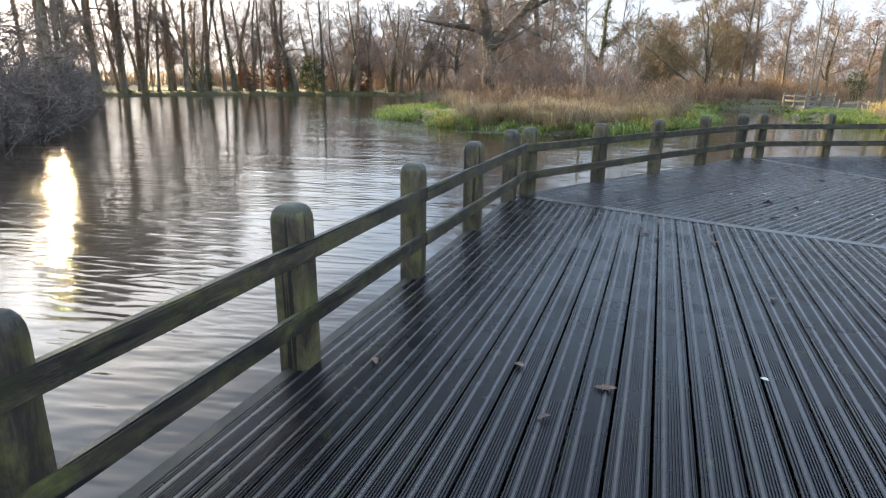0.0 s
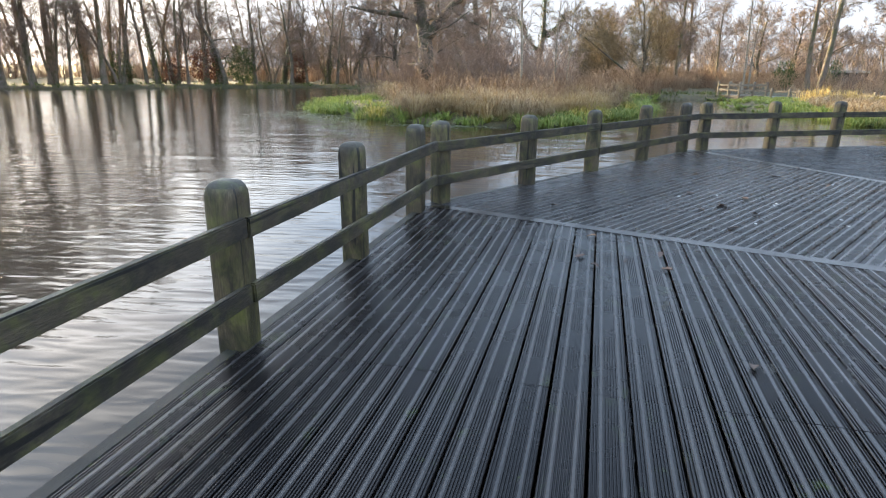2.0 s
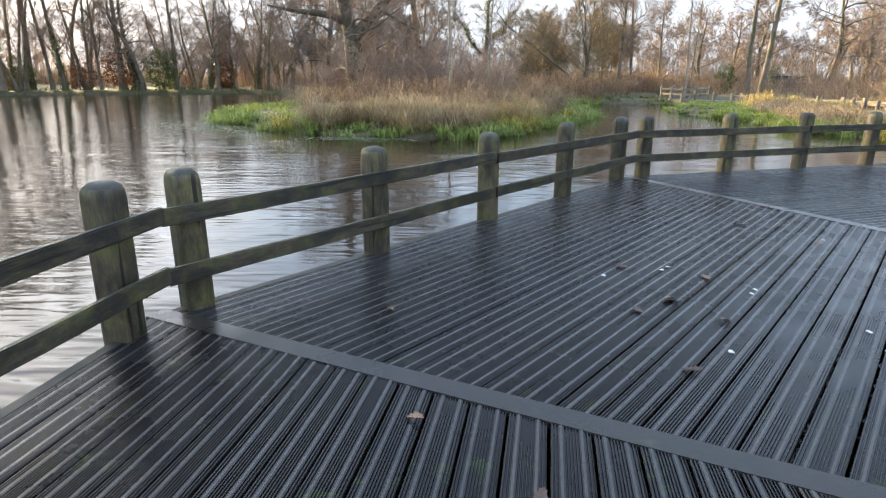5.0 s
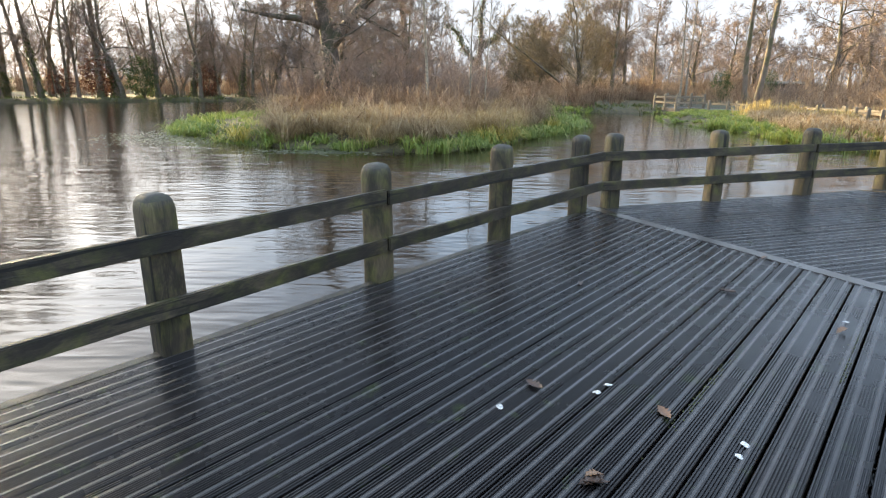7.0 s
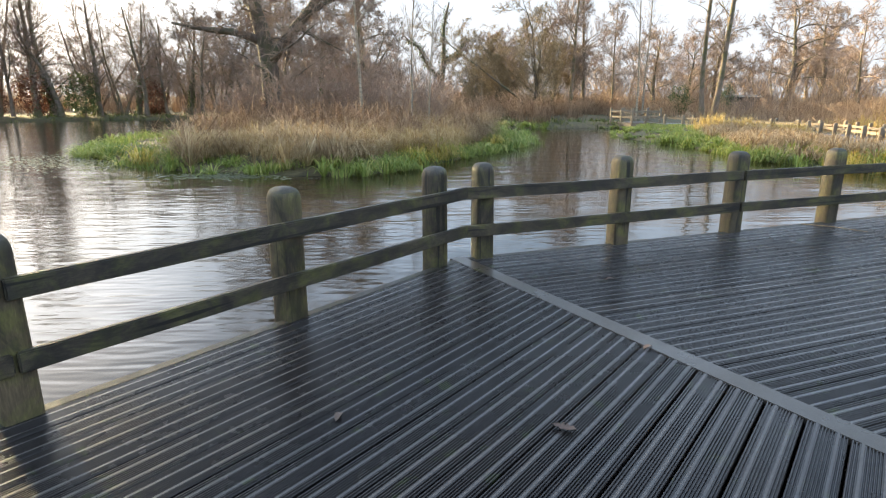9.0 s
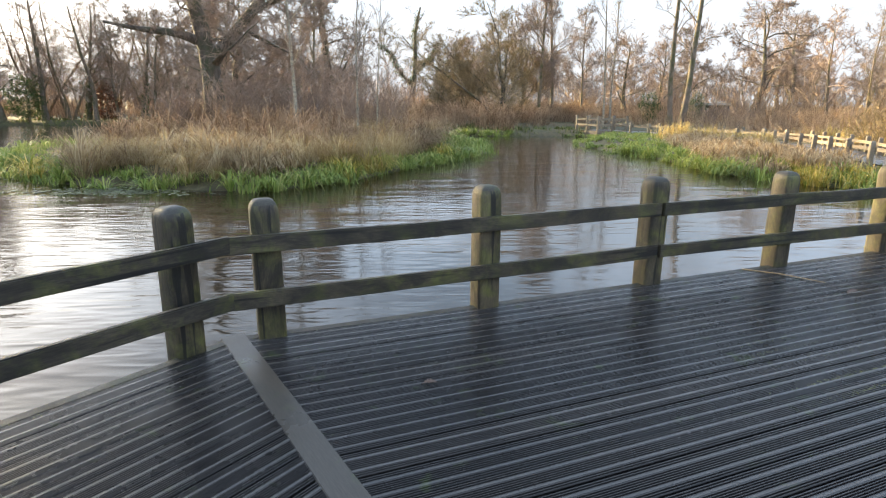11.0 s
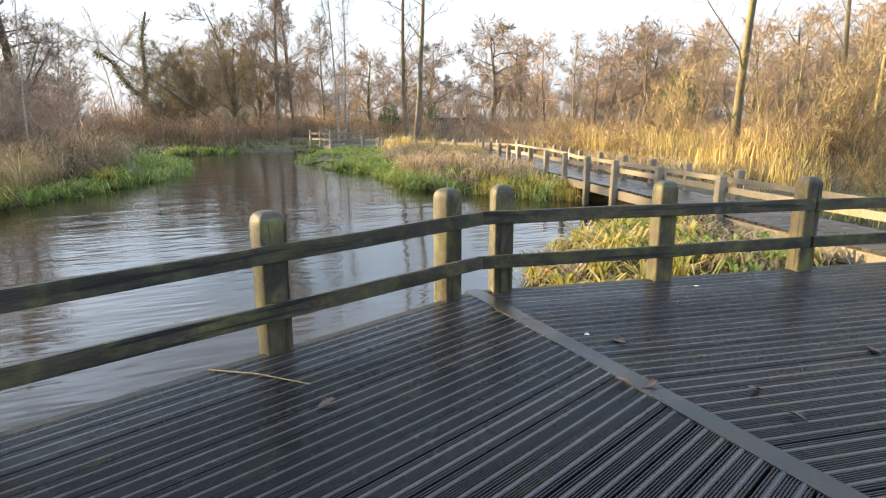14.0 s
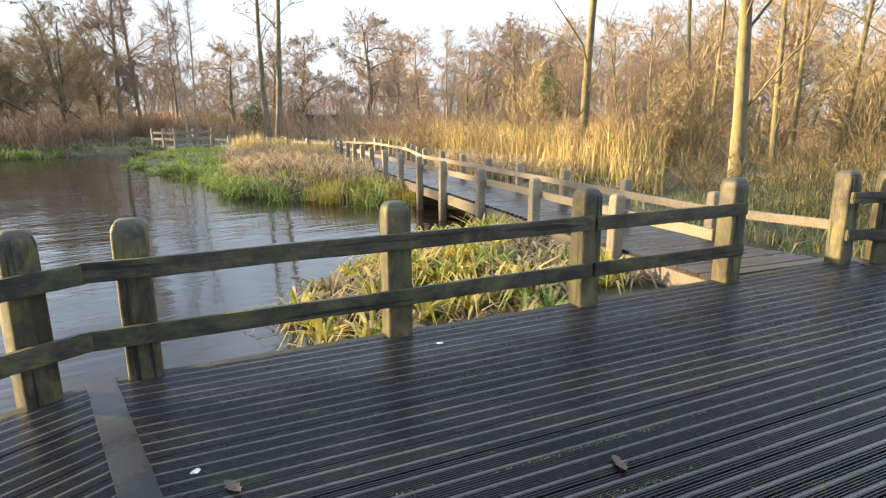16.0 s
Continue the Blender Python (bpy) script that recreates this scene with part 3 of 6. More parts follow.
def build_fence(k):
    name, a, c, n, gap = SIDES[k]
    way = (c - a).normalized()
    out = Vector((-way.y, way.x))
    yaw = math.degrees(math.atan2(way.y, way.x))
    rng = random.Random(40 + k)
    f = thing(name, "weathered mossy timber post and rail fence on the deck edge", "fence", pose(a.x, a.y, 0), "fences round the deck")
    spots = [a.lerp(c, i / (n - 1)) for i in range(n)]
    if k == 1:
        spots[0] = spots[0] + way * 0.10
    for i, p in enumerate(spots):
        q = p + out * POST_SET
        part("post", POST_MESHES[(i + k) % 4], f, at=pose(q.x, q.y, rng.uniform(-0.012, 0.008), rng.uniform(-0.6, 0.6), rng.uniform(-0.6, 0.6), yaw + 90 * rng.randrange(4) + rng.uniform(-2, 2)))
    start = BENDS[k - 1] if k > 0 else a - way * 0.3
    stop = BENDS[k] if k < len(BENDS) else c + way * 0.3
    runs = [(start, spots[2]), (spots[2], stop)]
    if gap is not None:
        runs = [(start, spots[2]), (spots[2], spots[gap] + way * 0.07), (spots[gap + 1] - way * 0.09, stop)]
    for p, q in runs:
        for z in RAIL_Z:
            v = q - p
            if v.length < 0.2:
                continue
            me = bevel_box("rail", v.length - 0.018, RAIL_T, RAIL_H, M_RAIL, 0.008, 0.007, 10, rng.random() * 9)
            lift = 0.016 if k == 1 else 0.0
            m = (p + q) / 2 + out * (POST_SET - POST_W / 2 - RAIL_T / 2 + 0.016)
            part("rail", me, f, at=pose(m.x, m.y, z + lift + rng.uniform(-0.006, 0.006), 0, rng.uniform(-0.15, 0.15), math.degrees(math.atan2(v.y, v.x))))
    return f


for side in range(len(SIDES)):
    build_fence(side)

# ---- boardwalk and the small viewing platform ----
WALK_LINE = [Vector(p) for p in ((13.74, 9.62, -0.006), (14.12, 10.9, -0.02), (15.62, 16.2, -0.04), (17.2, 21.8, -0.06), (18.6, 26.0, -0.11), (20.3, 31.0, -0.16), (19.4, 36.3, -0.2), (17.5, 42.9, -0.22))]
WALK_W = 2.05
BW_POST = post_mesh("post", 0.135, 0.63, -0.95, M_PALE, 0.05, 1.1)


def right_of(line, i):
    d = Vector((0, 0, 0))
    if i > 0:
        d += (line[i] - line[i - 1]).normalized()
    if i < len(line) - 1:
        d += (line[i + 1] - line[i]).normalized()
    d.z = 0
    d.normalize()
    return Vector((d.y, -d.x, 0))


def build_boardwalk():
    bw = thing("boardwalk", "narrow timber boardwalk with low pale post and rail sides", "boardwalk", pose(*WALK_LINE[0]), kind="structure")
    far = [p + right_of(WALK_LINE, i) * WALK_W for i, p in enumerate(WALK_LINE)]
    far[0] = Vector((15.36, 9.20, -0.006))
    far[1] = Vector((15.34, 10.6, -0.02))
    far[2] = Vector((16.72, 15.4, -0.04))
    far[3] = Vector((18.3, 21.0, -0.06))
    rng = random.Random(8)
    plank = bevel_box("plank", 1.0, 0.138, 0.034, M_STRIP, 0.003)
    count = 0
    for i in range(len(WALK_LINE) - 1):
        a, c, fa, fc = WALK_LINE[i], WALK_LINE[i + 1], far[i], far[i + 1]
        n = int((c - a).length / 0.146)
        for j in range(n):
            u = (j + 0.5) / n
            p, q = a.lerp(c, u), fa.lerp(fc, u)
            v = q - p
            if count < 290:
                m = Matrix.Translation((p + q) / 2 + Vector((0, 0, -0.017 + rng.uniform(-0.002, 0.002)))) @ Matrix.Rotation(math.atan2(v.y, v.x), 4, "Z") @ Matrix.Diagonal((v.length, 1, 1, 1))
                part("plank", plank, bw, at=m)
                count += 1
    for line, sgn in ((WALK_LINE, 1), (far, -1)):
        for i in range(len(line) - 1):
            p, q = line[i], line[i + 1]
            v = q - p
            mid, yaw = (p + q) / 2, math.degrees(math.atan2(v.y, v.x))
            inn = Vector((-v.y, v.x, 0)).normalized() * sgn
            m = mid - inn * 0.0
            part("edge_beam", bevel_box("edge_beam", v.length, 0.06, 0.19, M_PALE, 0.006, 0.004, 6, i), bw, at=pose(m.x, m.y, m.z - 0.135, 0, math.degrees(-math.atan2(v.z, v.xy.length)), yaw))
            n = max(1, round(v.length / 1.60))
            for j in range(1 if i == 0 else 0, n):
                s = p.lerp(q, j / n) + inn * 0.09 - Vector((0, 0, 0.05 if sgn < 0 else 0))
                part("post", BW_POST, bw, at=pose(s.x, s.y, s.z, rng.uniform(-0.8, 0.8), rng.uniform(-0.8, 0.8), yaw + rng.uniform(-2, 2)))
            m = mid + inn * 0.01
            part("rail", bevel_box("rail", v.length, 0.045, 0.10, M_PALE, 0.006, 0.006, 8, i + 3), bw, at=pose(m.x, m.y, m.z + (0.40 if sgn > 0 else 0.36), 0, math.degrees(-math.atan2(v.z, v.xy.length)), yaw))
    return bw


build_boardwalk()


def build_platform():
    pf = thing("viewing_platform", "small pale timber viewing platform with railings at the bank", "platform", pose(15.65, 45.3, -0.22), kind="structure")
    c = [Vector(p) for p in ((15.65, 45.3), (16.4, 43.1), (18.7, 44.0), (18.0, 46.9))]
    floor_me = mesh_list("floor", [(p.x, p.y, z) for z in (-0.22, -0.26) for p in c], [(0, 1, 2, 3), (7, 6, 5, 4), (0, 4, 5, 1), (1, 5, 6, 2), (2, 6, 7, 3), (3, 7, 4, 0)], [M_STRIP])
    part("floor", floor_me, pf)
    post = post_mesh("post", 0.14, 0.98, -0.9, M_PALE, 0.03, 4.4)
    for i, j in ((0, 1), (1, 2), (2, 3), (3, 0)):
        v = c[j] - c[i]
        mid, yaw = (c[i] + c[j]) / 2, math.degrees(math.atan2(v.y, v.x))
        n = max(2, round(v.length / 1.4))
        for t in range(n):
            s = c[i].lerp(c[j], t / n)
            part("post", post, pf, at=pose(s.x, s.y, -0.22, 0, 0, yaw))
        for z in (0.16, 0.52):
            part("rail", bevel_box("rail", v.length, 0.05, 0.13, M_PALE, 0.006, 0.004, 4, z), pf, at=pose(mid.x, mid.y, z, 0, 0, yaw))
        part("skirt_board", bevel_box("skirt_board", v.length, 0.05, 0.30, M_PALE, 0.006, 0.004, 4, yaw), pf, at=pose(mid.x, mid.y, -0.36, 0, 0, yaw))


build_platform()

# ---- trees ----


def grow(rng, base_pts, base_r, levels):
    """Branches by level. Each level: (children per parent, length ratio, spread in degrees, lift, first place on the parent, wander, points, thickness)."""
    out = [(np.asarray([base_pts]), np.asarray([base_r]))]
    parents, pr = out[0]
    for per, ratio, spread, lift, first, wander, k, thick in levels:
        n, kk, _ = parents.shape
        seglen = np.linalg.norm(np.diff(parents, axis=1), axis=2).sum(axis=1)
        idx = np.repeat(np.arange(n), per)
        at = first + (0.98 - first) * ((np.tile(np.arange(per), n) + rng.uniform(0, 1, n * per)) / per)
        f = at * (kk - 1)
        i0 = np.minimum(f.astype(int), kk - 2)
        u = (f - i0)[:, None]
        start = parents[idx, i0] * (1 - u) + parents[idx, i0 + 1] * u
        way = parents[idx, i0 + 1] - parents[idx, i0]
        way /= np.linalg.norm(way, axis=1, keepdims=True) + 1e-9
        rad = pr[idx, i0] * (1 - u[:, 0]) + pr[idx, i0 + 1] * u[:, 0]
        side = rng.normal(size=(len(idx), 3))
        side -= (side * way).sum(axis=1, keepdims=True) * way
        side /= np.linalg.norm(side, axis=1, keepdims=True) + 1e-9
        ang = np.radians(spread) * rng.uniform(0.6, 1.35, len(idx))[:, None]
        d = way * np.cos(ang) + side * np.sin(ang)
        d[:, 2] += lift
        d /= np.linalg.norm(d, axis=1, keepdims=True) + 1e-9
        ln = seglen[idx] * ratio * rng.uniform(0.55, 1.2, len(idx)) * (1.12 - 0.6 * at)
        pts = np.zeros((len(idx), k, 3))
        pts[:, 0] = start
        step = (ln / (k - 1))[:, None]
        for j in range(1, k):
            d = d + rng.normal(size=d.shape) * wander
            d[:, 2] += lift * 0.3
            d /= np.linalg.norm(d, axis=1, keepdims=True) + 1e-9
            pts[:, j] = pts[:, j - 1] + d * step
        r0 = np.minimum(rad * 0.75, ln * thick)
        rr = r0[:, None] * np.linspace(1.0, 0.12, k)[None]
        out.append((pts, rr))
        parents, pr = pts, rr
    return out


def wander_line(rng, start, way, length, k, wob, lift=0.0):
    p, d = [np.asarray(start, float)], np.asarray(way, float)
    for _ in range(k - 1):
        d = d + rng.normal(size=3) * wob + np.array([0, 0, lift])
        d = d / np.linalg.norm(d)
        p.append(p[-1] + d * length / (k - 1))
    return np.array(p)


def slivers(rng, base, tip, r):
    """Hair-thin tapering twigs, one triangle each, turned any way about their own line."""
    base, tip = np.asarray(base, float), np.asarray(tip, float)
    way = tip - base
    way /= np.linalg.norm(way, axis=1, keepdims=True) + 1e-9
    u = np.cross(way, rng.normal(size=way.shape))
    u /= np.linalg.norm(u, axis=1, keepdims=True) + 1e-9
    u *= np.broadcast_to(np.asarray(r, float), (len(base),))[:, None]
    v = np.stack([base - u, base + u, tip], axis=1).reshape(-1, 3)
    return v, np.arange(len(base) * 3).reshape(-1, 3)


def tris(quads):
    return np.concatenate([quads[:, [0, 1, 2]], quads[:, [0, 2, 3]]])


def crown_of(rng, stems, levels, twig_r, sides=8):
    """Trunks (quads) and the crown's limbs and twigs (triangles) of a tree with the given stems: (line, radii)."""
    trunk, limbs, fine = [], [], []
    for line, rad in stems:
        lv = grow(rng, line, rad, levels)
        trunk.append(tubes(*lv[0], sides))
        for j, (p, q) in enumerate(lv[1:]):
            if j == 0:
                v, f = tubes(p, np.maximum(q, twig_r), 5)
                limbs.append((v, tris(f)))
            elif j < len(levels) - 2:
                v, f = tubes(p, np.maximum(q, twig_r * 0.8), 3)
                fine.append((v, tris(f)))
            else:
                last = j == len(levels) - 1
                for s in range(p.shape[1] - 1):
                    fine.append(slivers(rng, p[:, s], p[:, s + 1] + (0 if s + 2 == p.shape[1] else 0.15) * (p[:, s + 1] - p[:, s]), twig_r * (0.75 if last else 1.25) * (1 - 0.3 * s)))
    return join(trunk), join(limbs), join(fine)


def stems_of(rng, height, r, lean=(0, 0), stems=1, wob=0.05, taper=0.25, spread=0.25):
    out = []
    for s in range(stems):
        way, start, hh = np.array([lean[0], lean[1], 1.0]), np.array([0, 0, -0.5]), height
        if stems > 1:
            a = 2 * np.pi * s / stems + rng.uniform(-0.4, 0.4)
            way = way + np.array([math.cos(a), math.sin(a), 0]) * spread * rng.uniform(0.4, 1.4)
            start = start + np.array([math.cos(a), math.sin(a), 0]) * r * 1.1
            hh = height * rng.uniform(0.7, 1.05)
        line = wander_line(rng, start, way / np.linalg.norm(way), hh, 9, wob, 0.03)
        rad = r * np.linspace(1, taper, 9)
        rad[0] *= 1.45
        rad[1] *= 1.06
        out.append((line, rad))
    return out


def tree_meshes(name, seed, height, r, levels, trunk_mat, twig_mat, twig_r=0.010, sides=8, stems_at=None, **shape):
    """The trunk's mesh and the crown's. The last two levels are of pointed twigs."""
    rng = np.random.RandomState(seed)
    stems = stems_at or stems_of(rng, height, r, **shape)
    (tv, tf), limbs, fine = crown_of(rng, stems, levels, twig_r, sides)
    cv, cf = join([limbs, fine])
    mi = np.ones(len(cf), np.int32)
    mi[:len(limbs[1])] = 0
    return mesh_np(name + "_trunk", tv, tf, [trunk_mat], True), mesh_np(name + "_crown", cv, cf, [trunk_mat, twig_mat], False, mi)


def tree_thing(name, meshes, label, at, category="tree", group=""):
    t = thing(name, label, category, at, group)
    for nm, me in zip(("trunk", "crown", "ivy"), meshes):
        ob = part(nm, me, t)
        ob.matrix_parent_inverse = Matrix()
        ob.matrix_basis = Matrix()
    return t


def spot(x, y, turn=0.0, scale=1.0, sink=0.05, wide=None):
    z = float(ground_z([(x, y)])[0]) - sink
    return pose(x, y, z, 0, 0, turn) @ Matrix.Diagonal((wide or scale, wide or scale, scale, 1))


def plant(proto, m):
    """A copy of a tree at a pose with scale."""
    t = copy_thing(proto, Matrix())
    t.matrix_basis = m
    return t


def ivy_on(seed, line, rad, n, thick, leaf):
    """Small leaves wrapped round a stem in uneven clumps."""
    rng = np.random.RandomState(seed)
    k = len(line) - 1
    u = rng.uniform(0.05, 0.95, n) * k
    i = u.astype(int)
    f = (u - i)[:, None]
    c = line[i] * (1 - f) + line[i + 1] * f
    d = rng.normal(size=(n, 3))
    d /= np.linalg.norm(d, axis=1, keepdims=True)
    swell = 0.45 + 0.55 * np.abs(np.sin(u * 2.3 + seed))
    c = c + d * (np.interp(u, np.arange(k + 1), rad) + thick * swell * rng.uniform(0.1, 1.0, n) ** 0.6)[:, None]
    a = rng.normal(size=(n, 3))
    a /= np.linalg.norm(a, axis=1, keepdims=True)
    b = np.cross(a, rng.normal(size=(n, 3)))
    b /= np.linalg.norm(b, axis=1, keepdims=True)
    s = leaf * rng.uniform(0.6, 1.3, n)[:, None]
    v = np.stack([c - a * s, c + b * s * 0.5, c + a * s, c - b * s * 0.5 + np.cross(a, b) * s * 0.25], axis=1).reshape(-1, 3)
    j = np.arange(n)[:, None] * 4
    return v, np.concatenate([j + np.array([0, 1, 2]), j + np.array([0, 2, 3])], axis=1).reshape(-1, 3)


def with_ivy(meshes, seed, stems, thick, n, leaf=0.09):
    parts = [ivy_on(seed + s, line, rad, n, thick, leaf) for s, (line, rad) in enumerate(stems)]
    return (*meshes, mesh_np("ivy", *join(parts), [M_EVERGREEN]))


def bent(points, r0, r1, k=9):
    """A smooth limb through a few points, with its radii."""
    p = np.asarray(points, float)
    s = np.concatenate([[0], np.cumsum(np.linalg.norm(np.diff(p, axis=0), axis=1))])
    u = np.linspace(0, s[-1], k)
    line = np.column_stack([np.interp(u, s, p[:, i]) for i in range(3)])
    line[1:-1] = 0.5 * line[1:-1] + 0.25 * (line[:-2] + line[2:])
    return line, np.linspace(r0, r1, k)


# levels: per, ratio, spread, lift, first, wander, points, thickness
TALL = [(22, 0.29, 52, 0.10, 0.13, 0.15, 6, 0.014), (8, 0.50, 46, 0.05, 0.10, 0.20, 4, 0.008), (7, 0.68, 38, 0.04, 0.10, 0.2, 2, 0.006), (8, 0.95, 32, 0.02, 0.10, 0.1, 2, 0.01)]
OAK = [(13, 0.50, 66, -0.01, 0.16, 0.28, 7, 0.018), (9, 0.50, 58, 0.0, 0.12, 0.32, 5, 0.013), (6, 0.52, 54, -0.02, 0.10, 0.26, 3, 0.008), (5, 0.70, 46, -0.03, 0.10, 0.2, 2, 0.006), (5, 0.95, 38, -0.03, 0.12, 0.1, 2, 0.01)]
DOME = [(16, 0.60, 62, 0.06, 0.20, 0.20, 6, 0.018), (9, 0.50, 52, 0.05, 0.15, 0.24, 4, 0.010), (7, 0.62, 42, 0.05, 0.10, 0.2, 2, 0.006), (10, 0.95, 34, 0.03, 0.12, 0.1, 2, 0.01)]
SLIM = [(18, 0.22, 40, 0.14, 0.28, 0.12, 4, 0.012), (7, 0.5, 40, 0.0, 0.2, 0.15, 2, 0.010), (7, 0.9, 40, -0.10, 0.1, 0.1, 2, 0.01)]
SHRUBBY = [(9, 0.45, 36, 0.16, 0.08, 0.14, 4, 0.008), (7, 0.6, 38, 0.08, 0.10, 0.16, 2, 0.008), (6, 0.8, 38, 0.04, 0.08, 0.1, 2, 0.01)]

# the oak of the island: a forked trunk with one heavy limb to either side
oak_stems = [bent([(0, 0, -0.5), (-0.05, 0, 2.0), (-0.15, 0.1, 4.2), (-0.75, 0.2, 6.4), (-0.9, 0.1, 8.5), (-0.4, 0, 12.5)], 0.62, 0.16, 12),
             bent([(-0.1, 0, 3.6), (0.9, -0.1, 4.9), (2.2, -0.3, 6.0), (3.2, -0.2, 7.6), (4.6, 0.2, 9.6)], 0.36, 0.10),
             bent([(-0.4, 0.1, 4.7), (-1.6, -0.3, 5.2), (-3.0, -0.6, 5.2), (-5.0, -0.5, 5.6)], 0.26, 0.06),
             bent([(-0.6, 0.2, 6.0), (-2.2, 1.2, 8.2), (-4.2, 1.6, 9.8)], 0.22, 0.06),
             bent([(1.6, -0.2, 5.5), (2.6, 0.6, 4.9), (3.9, 1.0, 4.3)], 0.14, 0.03),
             bent([(2.4, -0.3, 6.2), (4.0, -1.0, 6.9), (6.2, -1.2, 6.8)], 0.16, 0.04)]
oak_m = tree_meshes("oak", 11, 0, 0, OAK, M_OAKBARK, M_TWIG, 0.0088, 10, oak_stems)
great_m = tree_meshes("great_tree", 13, 15.0, 0.5, [(18, 0.50, 70, -0.01, 0.14, 0.24, 7, 0.018), (9, 0.50, 58, 0.0, 0.12, 0.30, 5, 0.013), (6, 0.52, 52, -0.02, 0.10, 0.26, 3, 0.008), (5, 0.70, 46, -0.03, 0.10, 0.2, 2, 0.006), (5, 0.95, 38, -0.03, 0.12, 0.1, 2, 0.01)], M_OAKBARK, M_DARKTWIG, 0.022, 9, wob=0.08, taper=0.1)
dome_m = tree_meshes("domed_tree", 12, 11.0, 0.36, DOME, M_OAKBARK, M_TWIG, 0.024, wob=0.08, taper=0.1)
crook_stems = [bent([(0, 0, -0.5), (0.2, 0, 2.5), (0.5, 0.2, 4.6), (0.3, 0, 7.0), (0.9, 0.2, 9.4)], 0.34, 0.08), bent([(0.2, 0, 2.4), (-1.2, 0.2, 3.6), (-1.9, 0.1, 5.4), (-3.2, 0, 6.0)], 0.18, 0.05), bent([(0.4, 0.1, 4.0), (1.8, 0.3, 4.6), (2.6, 0, 6.2)], 0.15, 0.04)]
crook_m = with_ivy(tree_meshes("crooked_tree", 15, 0, 0, [(9, 0.30, 60, 0.02, 0.25, 0.3, 5, 0.016), (6, 0.5, 52, 0.0, 0.12, 0.26, 3, 0.010), (5, 0.6, 48, 0.0, 0.1, 0.2, 2, 0.01)], M_OAKBARK, M_TWIG, 0.020, 8, crook_stems), 3, crook_stems, 0.34, 900)
tall_a = tree_meshes("tall_a", 21, 20, 0.34, TALL, M_BARK, M_TWIG, 0.0088, wob=0.035)
ivied_rng = np.random.RandomState(24)
ivied_stems = stems_of(ivied_rng, 19, 0.30, wob=0.06)
ivied_m = with_ivy(tree_meshes("ivied", 25, 0, 0, TALL, M_BARK, M_TWIG, 0.0088, 8, ivied_stems), 7, [(ivied_stems[0][0][:4], ivied_stems[0][1][:4])], 0.30, 1500, 0.10)
tall_b = tree_meshes("tall_b", 22, 18, 0.19, TALL, M_BARK, M_TWIG, 0.0088, lean=(0.10, 0.02), wob=0.05)
tall_c = tree_meshes("tall_c", 23, 17, 0.30, [(15, 0.36, 58, 0.12, 0.18, 0.28, 7, 0.020)] + TALL[1:], M_BARK, M_TWIG, 0.0088, lean=(-0.06, 0.0), wob=0.13)
twin_m = tree_meshes("twin", 24, 17, 0.19, [(12, 0.24, 44, 0.12, 0.15, 0.16, 5, 0.014)] + TALL[1:], M_BARK, M_TWIG, 0.0088, 7, stems=3, spread=0.20, wob=0.05)
sapling_m = tree_meshes("sapling", 26, 10.5, 0.065, [(20, 0.22, 46, 0.12, 0.12, 0.14, 4, 0.010), (6, 0.6, 42, 0.05, 0.1, 0.16, 2, 0.010), (5, 0.9, 40, 0.02, 0.1, 0.1, 2, 0.01)], M_BARK, M_TWIG, 0.0088, 6, lean=(0.05, 0.0), wob=0.05)
birch_m = tree_meshes("birch", 31, 11, 0.075, SLIM, M_BIRCH, M_TWIG, 0.011, 7, wob=0.02)
bare_m = tree_meshes("bare_pole", 33, 16, 0.21, [(13, 0.20, 58, 0.12, 0.30, 0.20, 6, 0.016), (4, 0.5, 46, 0.04, 0.3, 0.2, 4, 0.010), (4, 0.5, 42, 0, 0.2, 0.1, 2, 0.01), (3, 0.8, 40, 0, 0.2, 0.1, 2, 0.01)], M_BARK, M_TWIG, 0.019, lean=(0.10, 0.03), wob=0.04, taper=0.40)
gold_m = tree_meshes("willow", 41, 10.0, 0.10, [(11, 0.40, 42, 0.14, 0.14, 0.18, 6, 0.010), (8, 0.55, 42, 0.08, 0.10, 0.2, 4, 0.008), (6, 0.7, 40, 0.04, 0.08, 0.1, 2, 0.01), (9, 0.9, 34, 0.04, 0.08, 0.1, 2, 0.01)], M_BARK, M_TWIG_GOLD, 0.012, 6, stems=4, spread=0.34, wob=0.10)
shrub_m = tree_meshes("shrub", 42, 4.2, 0.028, SHRUBBY, M_TWIG, M_TWIG, 0.015, 5, stems=6, spread=0.5, wob=0.10)
dark_m = tree_meshes("dark_shrub", 44, 3.4, 0.030, [(14, 0.55, 60, 0.02, 0.06, 0.22, 5, 0.008), (8, 0.6, 46, 0.0, 0.10, 0.2, 2, 0.008), (7, 0.8, 42, 0.0, 0.08, 0.1, 2, 0.01)], M_DARKTWIG, M_DARKTWIG, 0.017, 5, stems=8, spread=0.75, wob=0.14)
flame_m = tree_meshes("golden_shrub", 49, 4.6, 0.03, SHRUBBY, M_TWIG_GOLD, M_TWIG_GOLD, 0.013, 5, stems=6, spread=0.42, wob=0.10)
red_m = tree_meshes("russet_shrub", 43, 5.0, 0.03, SHRUBBY, M_TWIG_RED, M_TWIG_RED, 0.015, 5, stems=6, spread=0.36, wob=0.09)
